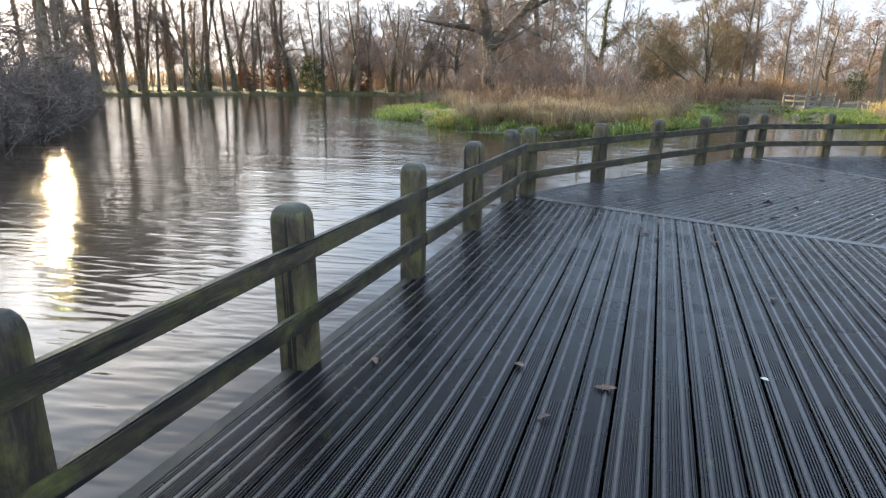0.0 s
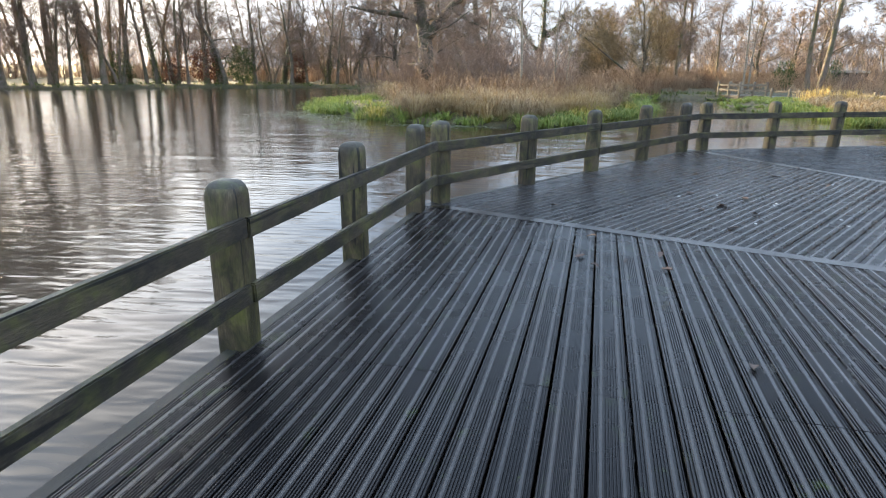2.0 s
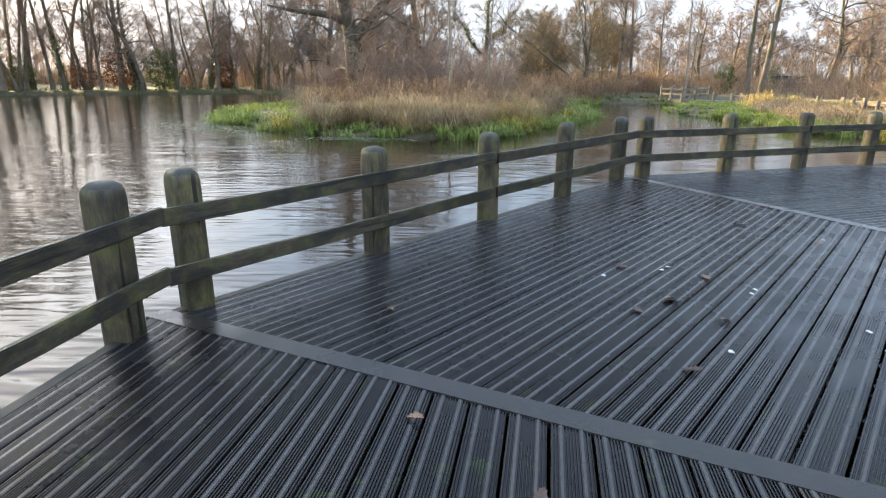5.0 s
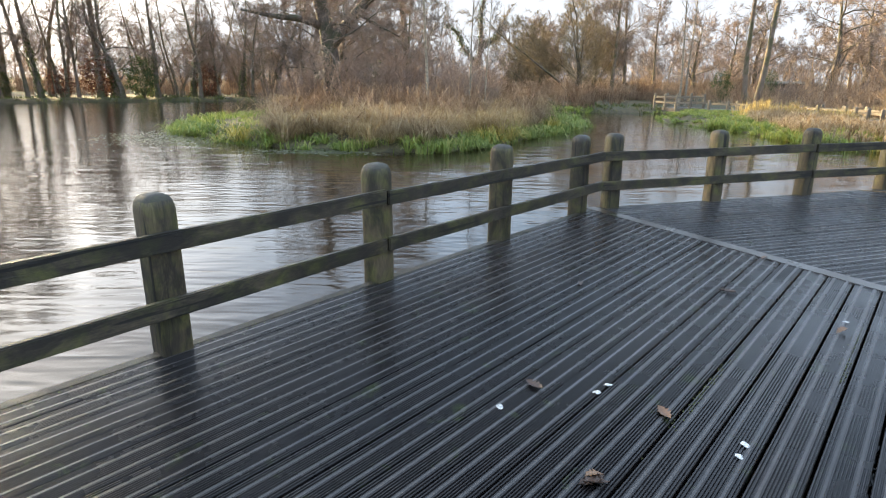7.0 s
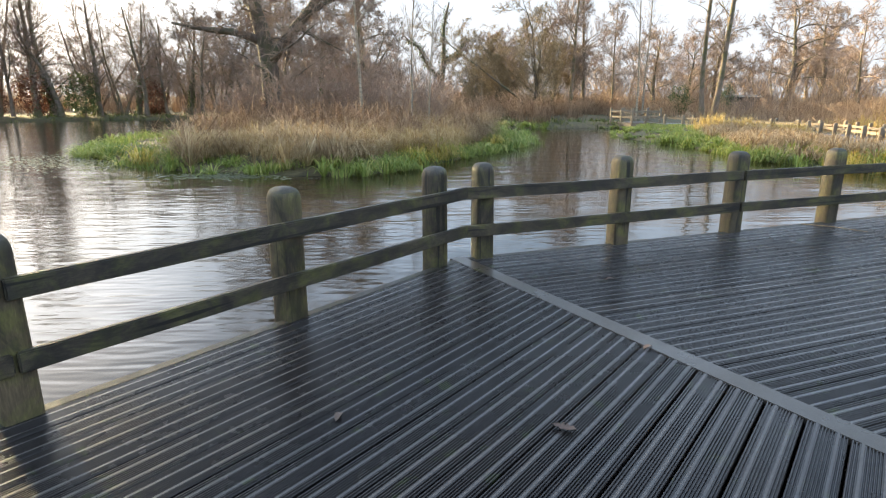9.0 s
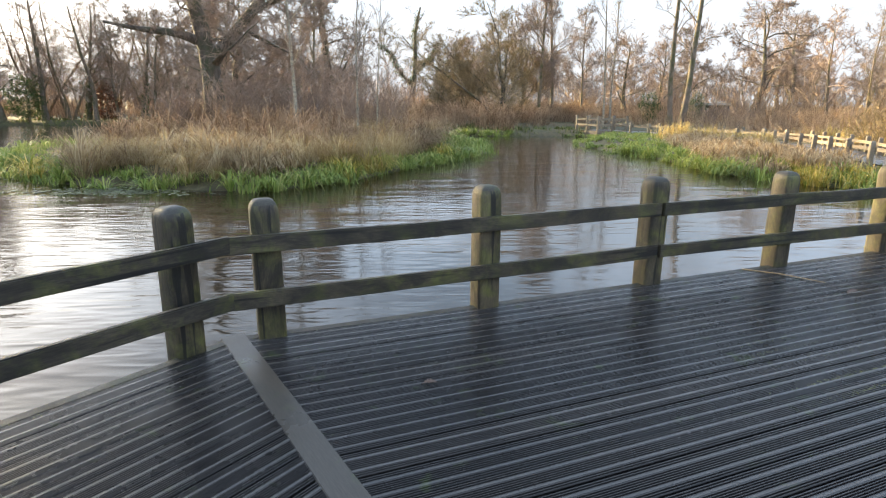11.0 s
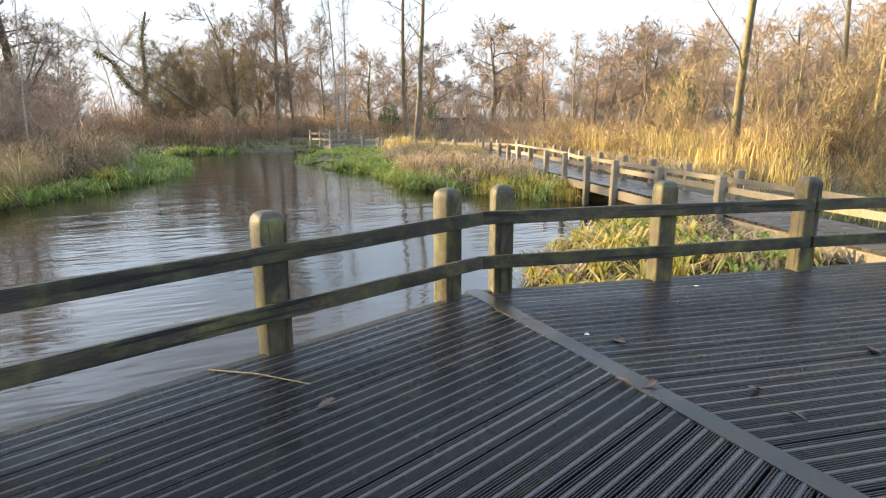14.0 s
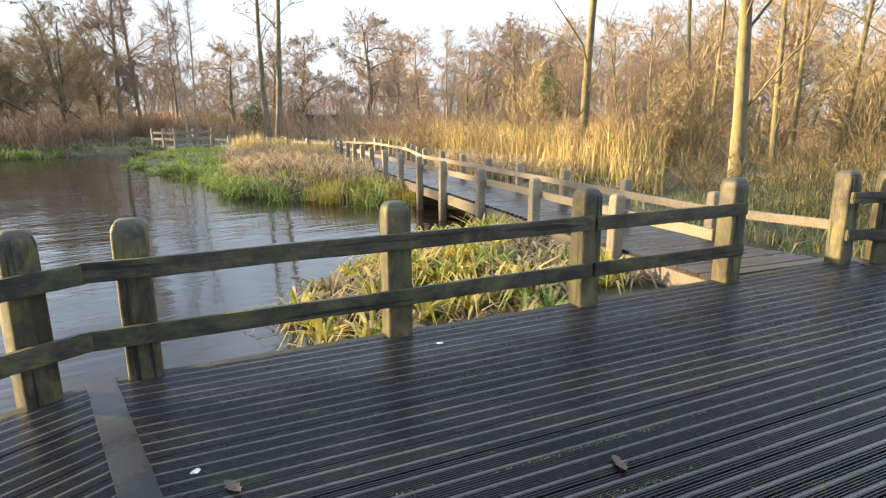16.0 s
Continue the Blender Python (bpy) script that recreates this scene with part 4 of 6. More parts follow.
yellow_m = tree_meshes("yellow_trunk", 45, 18, 0.21, [(16, 0.26, 52, 0.10, 0.10, 0.2, 6, 0.009), (8, 0.5, 46, 0.05, 0.10, 0.2, 4, 0.006), (6, 0.6, 44, 0.03, 0.1, 0.2, 2, 0.006), (6, 0.8, 40, 0.0, 0.1, 0.1, 2, 0.01)], M_YELLOWBARK, M_TWIG_GOLD, 0.007, lean=(0.05, 0.05), wob=0.03)
dense_m = tree_meshes("dense_tall", 27, 18, 0.22, [(26, 0.27, 54, 0.10, 0.16, 0.14, 6, 0.014)] + TALL[1:], M_BARK, M_TWIG, 0.018, wob=0.03)
# crown high and dense, shaped to hold the low sun off the deck
shade_tree_m = tree_meshes("shade_crown", 28, 20, 0.28, [(26, 0.34, 56, 0.08, 0.46, 0.16, 6, 0.014), (9, 0.52, 46, 0.04, 0.1, 0.2, 4, 0.008), (7, 0.68, 40, 0.02, 0.1, 0.2, 2, 0.006), (9, 0.95, 36, 0.0, 0.1, 0.1, 2, 0.01)], M_BARK, M_TWIG, 0.011, wob=0.04)
russet_m = tree_meshes("russet_tree", 47, 12, 0.22, [(26, 0.36, 48, 0.14, 0.12, 0.14, 5, 0.014)] + TALL[1:], M_BARK, M_TWIG_RED, 0.017, wob=0.04)


def forest(meshes, label, places, name="tree", category="tree", group=""):
    """Trees of one kind: x, y, turn, scale."""
    first = None
    for x, y, turn, s, *wide in places:
        m = spot(x, y, turn, s, 0.05, *wide)
        if first is None:
            first = tree_thing(name, meshes, label, Matrix(), category, group)
            first.matrix_basis = m
        else:
            plant(first, m)


forest(oak_m, "spreading bare old oak with heavy limbs on the reedy island", [(-6.3, 37.2, 0, 1.0)], "oak_tree")
forest(crook_m, "dark crooked ivy-clad tree in the distance", [(5.05, 102.9, 0, 1.7)], "tree")
forest(sapling_m, "leaning bare slim tree in the distance", [(1.9, 102.0, 200, 1.6, 1.5)], "tree")
ISLE = "trees behind the island"
forest(dome_m, "spreading bare twiggy tree behind the island", [(-12.5, 61.5, 10, 1.0), (-8.5, 66.5, 80, 0.9), (-6.8, 43.5, 40, 0.75)], "tree", group=ISLE)
forest(great_m, "great spreading bare tree with a dense dark crown", [(-3.9, 70.5, 150, 1.15)], "tree", group=ISLE)
forest(dense_m, "dense twiggy alder behind the island", [(-2.6, 46.2, 30, 0.60)], "tree", group=ISLE)
forest(birch_m, "slender bare silver birch in dry reeds", [(-0.3, 26.8, 10, 0.95), (1.6, 30.5, 130, 0.7), (2.4, 31.5, 200, 0.6)], "birch_tree")
forest(birch_m, "pale slim bare birch beside the platform", [(17.9, 46.5, 10, 1.15), (18.9, 48.0, 250, 1.1)], "birch_tree")
forest(bare_m, "tall bare leaning tree with few branches", [(24.0, 47.3, 0, 1.05), (24.6, 50.2, 215, 1.0)], "tree")
forest(gold_m, "bare many-stemmed golden willow on the bank", [(11.9, 55.9, 0, 1.15), (8.6, 64.5, 80, 0.8), (9.2, 58.5, 300, 0.9), (7.0, 60.5, 140, 0.7), (14.6, 61.0, 10, 1.1)], "willow_tree")
forest(dense_m, "tall bare brown tree with a dense twiggy crown", [(15.9, 58.5, 40, 0.88), (17.6, 60.0, 160, 0.82), (20.5, 60.5, 90, 0.58)], "tree", group="trees of the far bank")
far_rng = random.Random(77)


def turned(places, lo=0.85, hi=1.12):
    return [(x, y, far_rng.uniform(0, 360), far_rng.uniform(lo, hi)) for x, y in places]


def wooded(places, lo=0.72, hi=0.88):
    """Woodland trees: those past the pond's corner are taller than the young wood behind the island."""
    return [(x, y, far_rng.uniform(0, 360), far_rng.uniform(lo, hi) * (1.1 if x < -31 else 0.70), far_rng.uniform(0.70, 0.85)) for x, y in places]


# the wood on the far bank: tall bare trunks
BANK = "trees of the far bank"
forest(tall_a, "tall thick bare woodland tree on the far bank", wooded([(-27.4, 58.8), (-31.6, 56.6), (-42.8, 46.6), (-38.6, 50.4), (-50, 43)], 0.72, 0.86), "tree", group=BANK)
forest(ivied_m, "ivy-footed bare woodland tree on the far bank", wooded([(-30.6, 57.6), (-25.2, 61.6), (-35.4, 54.0), (-20.6, 62.4)], 0.75, 0.86), "tree", group=BANK)
forest(tall_c, "crooked bare woodland tree on the far bank", wooded([(-29.7, 56.8), (-16.9, 62.5), (-44.5, 45.2), (-36.5, 57), (-23.8, 60.2)], 0.75, 0.9), "tree", group=BANK)
forest(tall_b, "tall slim bare woodland tree on the far bank", wooded([(-46, 43.6), (-40.5, 48.4), (-36.3, 53.6), (-33.2, 55.8), (-28.8, 60.5), (-24.6, 63.0), (-22.6, 62.0), (-19.2, 61.5), (-14.5, 63.5), (-10, 65)], 0.7, 0.9), "tree", group=BANK)
forest(twin_m, "bare woodland tree with several stems", wooded([(-37.7, 51.5), (-34.3, 55.6), (-42.0, 48.4), (-26.4, 60.9), (-5, 67)], 0.7, 0.85), "tree", group=BANK)
forest(sapling_m, "slender bare sapling on the far bank", turned([(-48 + 1.62 * n + far_rng.uniform(-0.6, 0.6), float(np.interp(-48 + 1.62 * n, [-48, -36, -28, -21, 0], [42, 52, 59, 63, 62])) + far_rng.uniform(0, 8)) for n in range(30) if n % 3], 0.6, 1.1), "sapling", "tree", "saplings of the far bank")
# added sun blockers: dense bankside crowns, then higher ones mostly above the view
forest(dense_m, "bare bankside tree, its dense twiggy crown added to shade the deck", [(x, y, far_rng.uniform(0, 360), sc) for x, y, sc in ((-39.5, 35.0, 0.62), (-43.5, 41, 0.7), (-41.8, 45.3, 0.72), (-40, 49.5, 0.7), (-33.5, 29.5, 0.5))], "tree", group="trees of the near bank")
forest(shade_tree_m, "added tall bare tree whose high dense crown shades the deck", [(x, y, far_rng.uniform(0, 360), sc) for x, y, sc in ((-41.5, 37.5, 0.9), (-44.5, 40.0, 1.0), (-43.5, 44.0, 1.0), (-46.5, 47.5, 1.0), (-42.5, 48.5, 1.0), (-41.0, 51.5, 0.95), (-38.5, 54.0, 0.95), (-48.5, 43.5, 1.05), (-46.0, 50.6, 1.0), (-38.0, 33.0, 0.8))], "tree", group="trees of the near bank")
extra = [(-45.5 + 5.2 * n + far_rng.uniform(-0.8, 0.8), float(np.interp(-45.5 + 5.2 * n, [-48, -36, -28, -21, 0], [46, 56, 63, 67, 66])) + far_rng.uniform(0, 7)) for n in range(6)]
forest(tall_b, "slim bare woodland tree of the far wood", wooded(extra[::2], 0.7, 0.9), "tree", group=BANK)
forest(twin_m, "bare woodland tree with three stems", wooded(extra[1::2], 0.7, 0.85), "tree", group=BANK)
forest(twin_m, "bare young woodland tree with several stems", [(-24.0, 64.2, 40, 0.60, 0.75), (-21.6, 66.0, 130, 0.62, 0.8), (-18.6, 64.6, 220, 0.58, 0.75), (-16.0, 66.4, 310, 0.60, 0.8), (-13.4, 65.0, 80, 0.55, 0.75)], "tree", group=BANK)
# the dark bushes that overhang the water, and those between the wood's trunks and behind the reeds
forest(dark_m, "dark tangled leafless bush leaning over the water", [(-18.2, 8.2, 10, 0.8), (-18.8, 10.2, 130, 0.72), (-20.0, 12.6, 250, 1.0), (-21.8, 15.0, 40, 0.7), (-24.2, 18.2, 160, 0.85), (-27.0, 21.6, 280, 0.85), (-29.5, 25.2, 70, 0.8), (-32.5, 28.6, 190, 0.85), (-35.6, 32.4, 310, 0.8), (-38.5, 36.5, 100, 0.75), (-19.6, 6.0, 220, 0.9), (-22.4, 11.0, 340, 1.1)], "bush", "bush", "bushes over the water")
forest(dome_m, "small bare spreading tree among the dark bushes", [(-24.5, 12.8, 60, 0.55, 1.2), (-28.6, 17.5, 170, 0.55)], "tree", group="trees of the near bank")
bushes, reds = [], []
for x, y, s in ((-23, 9, 0.8), (-28, 15, 1.0), (-34, 24, 1.0), (-40, 36, 0.9), (-45, 41, 0.8)):
    bushes.append((x, y, far_rng.uniform(0, 360), s))
for n in range(9):
    (reds if n % 3 else bushes).append((-10.5 + 1.7 * n + far_rng.uniform(-0.6, 0.6), far_rng.uniform(33, 42), far_rng.uniform(0, 360), far_rng.uniform(0.5, 0.8)))
for n in range(6):
    reds.append((-7 + 1.6 * n + far_rng.uniform(-0.6, 0.6), 45.0 - 0.35 * abs(n - 4) + far_rng.uniform(-3.5, 0), far_rng.uniform(0, 360), far_rng.uniform(0.7, 1.15)))
for n in range(9):
    reds.append((far_rng.uniform(-36, 30), far_rng.uniform(66, 80), far_rng.uniform(0, 360), far_rng.uniform(0.6, 1.2)))
for n in range(9):
    bushes.append((far_rng.uniform(27, 46), far_rng.uniform(30, 60), far_rng.uniform(0, 360), far_rng.uniform(0.4, 0.7)))
forest(shrub_m, "bare brown twiggy bush", bushes, "bush", "bush", "bushes of the banks")
forest(flame_m, "sunlit golden twiggy bush behind the reeds", [(26 + 1.1 * n + far_rng.uniform(-1, 1), 23.5 - 1.15 * n + far_rng.uniform(-2.5, 2.5), far_rng.uniform(0, 360), far_rng.uniform(0.45, 1.0)) for n in range(11)] + [(22.6, 27.5, 30, 0.5), (24.8, 25.5, 130, 0.55), (29.5, 28.0, 200, 0.7)], "bush", "bush", "bushes behind the reeds")
forest(red_m, "russet bare twiggy bush", reds, "bush", "bush", "bushes of the banks")
# trees past the platform and behind the marsh
BEYOND = "trees behind the marsh"
forest(dome_m, "wide bare oak in the distance", [(48.9, 78.4, 120, 1.25, 1.3), (57, 84, 200, 1.2), (41.0, 82.0, 30, 1.0), (27.5, 68, 300, 0.75)], "oak_tree", group=BEYOND)
forest(red_m, "russet bare scrub bush on the reedy island", [(-5.0, 34.5, 0, 0.6), (-3.2, 36.5, 80, 0.75), (-1.2, 35.5, 170, 0.7), (0.8, 37.0, 260, 0.75), (2.6, 36.0, 30, 0.6), (-7.6, 35.5, 120, 0.6)], "bush", "bush", "bushes of the island")
forest(russet_m, "russet-brown dense tree behind the marsh", [(46.0, 46.5, 0, 0.78), (44.5, 51.5, 70, 0.62), (52, 46, 150, 0.82), (50, 39, 220, 0.72), (55, 33, 280, 0.8), (58, 52, 10, 0.75)], "tree", group=BEYOND)
forest(dome_m, "bare twiggy tree past the marsh", [(11.5, 76.0, 20, 0.8), (34.0, 74.0, 60, 0.75), (60.0, 60.0, 300, 1.0), (63.0, 44.0, 140, 1.0)], "tree", group=BEYOND)
forest(tall_b, "slim bare tree behind the marsh", turned([(45.6, 56.3), (48.8, 60.2), (49.0, 44.4), (46.4, 41), (44.6, 34.1), (41.6, 29.7), (52, 36), (50, 30)], 0.42, 0.56), "tree", group=BEYOND)
# sunlit trees behind the golden reeds
forest(yellow_m, "sunlit lichen-covered yellow-green tree trunk", [(25.0, 20.7, 0, 0.8), (24.3, 14.8, 120, 0.9), (27.6, 15.4, 60, 0.55, 0.5), (30.8, 16.4, 200, 0.6, 0.5), (32.0, 15.2, 300, 0.6, 0.55), (33.5, 14.5, 20, 0.9), (34.9, 21.5, 20, 0.6), (44.6, 28.7, 90, 0.9)], "tree", group="sunlit trees behind the reeds")

# ---- the far woodland, one body ----


def far_woodland():
    rng = np.random.RandomState(9)
    chunks_t, chunks_c, chunks_r = [], [], []
    low = [(14, 0.46, 58, 0.07, 0.18, 0.18, 5, 0.016), (7, 0.52, 48, 0.06, 0.12, 0.2, 3, 0.010), (6, 0.65, 46, 0.05, 0.1, 0.1, 2, 0.01), (6, 0.90, 44, 0.0, 0.1, 0.1, 2, 0.01)]
    protos = []
    for s in range(5):
        r = np.random.RandomState(300 + s)
        stems = stems_of(r, 12, 0.26, wob=0.08, taper=0.08)
        (tv, tf), limbs, fine = crown_of(r, stems, low, 0.030, 6)
        protos.append((tv, tris(tf), *join([limbs, fine])))
    spots = []
    for n in range(140):
        a = radians(rng.uniform(-50, 66))
        d = rng.uniform(92, 150)
        if not -3.2 < math.degrees(a) < 3.4:
            spots.append((4 + d * math.sin(a), 5 + d * math.cos(a)))
    for n in range(50):
        spots.append((rng.uniform(45, 95), rng.uniform(12, 75)))
    spots = [s for s in spots if math.hypot(s[0] - 12, s[1] - 8) > 40]
    zs = ground_z(np.array(spots))
    for (x, y), z in zip(spots, zs):
        tv, tf, cv, cf = protos[rng.randint(5)]
        a, s = rng.uniform(0, 6.28), rng.uniform(0.55, 0.95)
        m = np.array([[math.cos(a), -math.sin(a), 0], [math.sin(a), math.cos(a), 0], [0, 0, 1]]) * s
        chunks_t.append((tv @ m.T + (x, y, z), tf))
        (chunks_r if rng.rand() < 0.3 else chunks_c).append((cv @ m.T + (x, y, z), cf))
    wood_thing = thing("far_woodland", "distant bare brown winter woodland", "woodland", kind="stuff")
    for nm, chunks, mt in (("trunks", chunks_t, M_BARK), ("crowns", chunks_c, M_TWIG), ("russet_crowns", chunks_r, M_TWIG_RED)):
        v, f = join(chunks)
        part(nm, mesh_np(nm, v, f, [mt]), wood_thing)["kind"] = "stuff"


far_woodland()

# ---- reeds and grasses ----


def tall_isle(p):
    """The middle of the island, between its low green ends."""
    return (p[:, 0] > -5.2 - 0.27 * (p[:, 1] - 20.5)) & (p[:, 0] < 4.6 + 0.03 * (p[:, 1] - 24))


def off_walk(p, room=0.15):
    """Not on the boardwalk, nor under the deck."""
    line = np.array([(q.x, q.y) for q in WALK_LINE])
    far = np.array([(q + right_of(WALK_LINE, i) * WALK_W).xy[:] for i, q in enumerate(WALK_LINE)])
    on_walk = signed_distance(p, np.concatenate([line, far[::-1]])) > -room
    on_deck = np.linalg.norm(p - np.array(HUB[:]), axis=1) < 13.15
    on_pf = signed_distance(p, [(15.4, 45.4), (16.3, 42.8), (19.0, 43.9), (18.1, 47.1)]) > -0.1
    return ~(on_walk | on_deck | on_pf)


def thicket(name, label, seed, n, box, keep, height, spread, r, per=22, material=M_THICKET):
    """Brushwood: bunches of bare stems fanning out of the ground."""
    rng = np.random.RandomState(seed)
    c = np.column_stack([rng.uniform(box[0], box[1], n), rng.uniform(box[2], box[3], n)])
    d = land_distance(c)
    c = c[keep(c, d)]
    hs = np.repeat(rng.uniform(0.55, 1.0, len(c)), per)
    base = np.repeat(c, per, axis=0) + rng.normal(0, 0.35, (len(c) * per, 2))
    z = np.repeat(ground_z(c), per)
    h = (height[0] + (height[1] - height[0]) * rng.beta(2, 1.6, len(base))) * hs
    a = rng.uniform(0, 6.28, len(base))
    ln = np.abs(rng.normal(0, spread, len(base)))
    b0 = np.column_stack([base, z - 0.1])
    off = np.column_stack([np.cos(a) * ln * h, np.sin(a) * ln * h, h])
    v1 = spikes(b0, b0 + off, np.full(len(base), r))
    # side twigs from half way up
    u = rng.uniform(0.3, 0.85, (len(base), 1))
    s0 = b0 + off * u
    so = off * 0.35 + rng.normal(0, 0.22, off.shape) * h[:, None] * 0.6
    v2 = spikes(s0, s0 + so, np.full(len(base), r * 0.75))
    v, f = join([v1, v2])
    return tagged(new(name, mesh_np(name, v, f, [material])), label, "brushwood", kind="stuff")


thicket("far_hedge", "low brown hedge in the far distance", 73, 15000, (-125, 130, -60, 135), lambda p, d: (np.hypot(p[:, 0] - 4, p[:, 1] - 5) > 78) & (np.hypot(p[:, 0] - 4, p[:, 1] - 5) < 90) & (p[:, 1] > -40), (1.6, 5.6), 0.4, 0.05, 9)
thicket("far_tall_thicket", "tall pinkish brown thicket behind the far bank", 67, 90, (-12, 66, 70, 94), lambda p, d: d > 3, (1.2, 3.6), 0.34, 0.026, 30)
thicket("far_brushwood", "brown brushwood under the far trees", 61, 420, (-62, 40, 60, 92), lambda p, d: (d > 1.5) & ~((p[:, 0] > 8) & (p[:, 1] < 62)), (0.8, 2.6), 0.30, 0.026)
def brambles(name, label, seed, n, box, keep, size, per, r, material):
    """Rounded masses of arching canes with side twigs."""
    rng = np.random.RandomState(seed)
    c = np.column_stack([rng.uniform(box[0], box[1], n), rng.uniform(box[2], box[3], n)])
    d = land_distance(c)
    c = c[keep(c, d)]
    s = np.repeat(rng.uniform(size[0], size[1], len(c)), per)
    a = rng.uniform(0, 6.28, len(s))
    way = np.column_stack([np.cos(a), np.sin(a)])
    base = np.column_stack([np.repeat(c, per, axis=0) + rng.normal(0, 0.22, (len(s), 2)) * s[:, None], np.repeat(ground_z(c), per) - 0.05])
    reach, rise = s * rng.uniform(0.2, 1.0, len(s)), s * rng.uniform(0.55, 1.05, len(s))
    path = np.stack([base + np.column_stack([way * (reach * f)[:, None], rise * h]) for f, h in ((0, 0), (0.22, 0.65), (0.62, 1.0), (1.05, 0.62 + 0.0 * a))], axis=1)
    path[:, 1:] += rng.normal(0, 0.07, path[:, 1:].shape) * s[:, None, None]
    v, f = tubes(path, np.tile(np.array([r, r * 0.9, r * 0.7, r * 0.3]), (len(s), 1)), 3)
    f = np.concatenate([f[:, [0, 1, 2]], f[:, [0, 2, 3]]])
    k = rng.randint(1, 4, len(s) * 2)
    at = np.repeat(path, 2, axis=0)[np.arange(len(k)), k]
    tw = spikes(at, at + rng.normal(0, 0.22, at.shape) * np.repeat(s, 2)[:, None] + np.array([0, 0, 0.06]), np.full(len(k), r * 0.7))
    v, f = join([(v, f), tw])
    return tagged(new(name, mesh_np(name, v, f, [material])), label, "brushwood", kind="stuff")


brambles("island_brambles", "rounded pinkish brown bramble masses on the island", 62, 120, (-13, 6.5, 20, 44), lambda p, d: (signed_distance(p, ISLAND) > 1.0) & (p[:, 1] < 42) & tall_isle(p), (0.8, 1.8), 46, 0.012, M_THICKET)
brambles("marsh_brambles", "straw-brown bramble masses behind the boardwalk", 69, 84, (19, 42, 18, 44), lambda p, d: off_walk(p, 1.6) & (d > 4) & (p[:, 0] > 20 + 0.1 * (p[:, 1] - 20)), (0.8, 1.8), 44, 0.012, M_THICKET)
brambles("bank_brambles", "brown bramble masses at the far bank", 72, 110, (2, 26, 43, 66), lambda p, d: (d > 0.9) & off_walk(p, 1.5) & ~((p[:, 1] < 50) & (p[:, 0] > 14)), (0.9, 2.1), 44, 0.015, M_THICKET)
thicket("marsh_brushwood", "brown brushwood behind the marsh", 63, 520, (21, 62, 26, 66), lambda p, d: (d > 5) & (p[:, 1] - 26 > -0.2 * (p[:, 0] - 30)) & (p[:, 0] > 22.5), (0.5, 1.9), 0.45, 0.016)

thicket("scrub", "dull brown tangled scrub behind the deck", 64, 210, (17, 40, 4, 24), lambda p, d: off_walk(p, 0.8) & (p[:, 1] - 6.9 < 0.68 * (p[:, 0] - 8.7)) & (p[:, 0] > 17.5 + 0.2 * (12 - p[:, 1])), (0.4, 1.7), 0.7, 0.011, 26, M_SCRUB)
thicket("left_bank_brushwood", "dark tangled brushwood leaning over the water", 65, 330, (-32, -14.5, 4, 30), lambda p, d: (d > -0.3) & (d < 4.5), (0.6, 1.9), 0.8, 0.010, 34, M_DARKTWIG)


def blade_mesh(name, pts, z, rng, height, width, lean, material, droop=0.35, fall=None):
    """Bent tapering blades at the points: three triangles each."""
    n = len(pts)
    h = (height[0] + (height[1] - height[0]) * rng.beta(2, 2, n)) * (0.8 + 0.4 * wave(pts, 0.8, 91) + 0.25 * wave(pts, 2.4, 92))
    a = rng.uniform(0, 2 * np.pi, n)
    ln = np.abs(rng.normal(0, lean, n))
    d = np.stack([np.cos(a), np.sin(a)], axis=1)
    if fall is not None:
        d = d + np.asarray(fall)
    base = np.column_stack([pts, z - 0.03])
    mid = base + np.column_stack([d * (ln * h * 0.35)[:, None], h * 0.6])
    tip = base + np.column_stack([d * (ln * h * (0.9 + droop))[:, None], h * (1 - droop * np.minimum(ln, 1) * 0.9)])
    b = a + np.pi / 2 + rng.uniform(-0.6, 0.6, n)
    w = (np.stack([np.cos(b), np.sin(b), np.zeros(n)], axis=1)) * (width * rng.uniform(0.6, 1.4, n) / 2)[:, None]
    v = np.stack([base - w, base + w, mid - w * 0.85, mid + w * 0.85, tip], axis=1).reshape(-1, 3)
    i = np.arange(n)[:, None] * 5
    f = np.concatenate([i + np.array([0, 1, 3]), i + np.array([0, 3, 2]), i + np.array([2, 3, 4])], axis=1).reshape(-1, 3)
    return mesh_np(name, v, f, [material])


def scatter(rng, n, box, keep, clump=0.0, clump_n=1):
    """Random places in the box for which keep(points, distance from the water) holds."""
    if clump:
        c = np.column_stack([rng.uniform(box[0], box[1], n // clump_n), rng.uniform(box[2], box[3], n // clump_n)])
        p = np.repeat(c, clump_n, axis=0) + rng.normal(0, clump, (len(c) * clump_n, 2))
    else:
        p = np.column_stack([rng.uniform(box[0], box[1], n), rng.uniform(box[2], box[3], n)])
    d = land_distance(p)
    ok = keep(p, d)
    return p[ok], d[ok]


def stand(name, label, category, seed, n, box, keep, height, width, lean, material, clump=0.0, clump_n=1, droop=0.35):
    rng = np.random.RandomState(seed)
    p, d = scatter(rng, n, box, keep, clump, clump_n)
    ob = new(name, blade_mesh(name, p, ground_z(p, d), rng, height, width, lean, material, droop))
    return tagged(ob, label, category, kind="stuff")


def on_island(p):
    return signed_distance(p, ISLAND) > -1.5


def patchy(p, seed, level, s=0.7):
    return wave(p, s, seed) + 0.5 * wave(p, 3 * s, seed + 1) > level


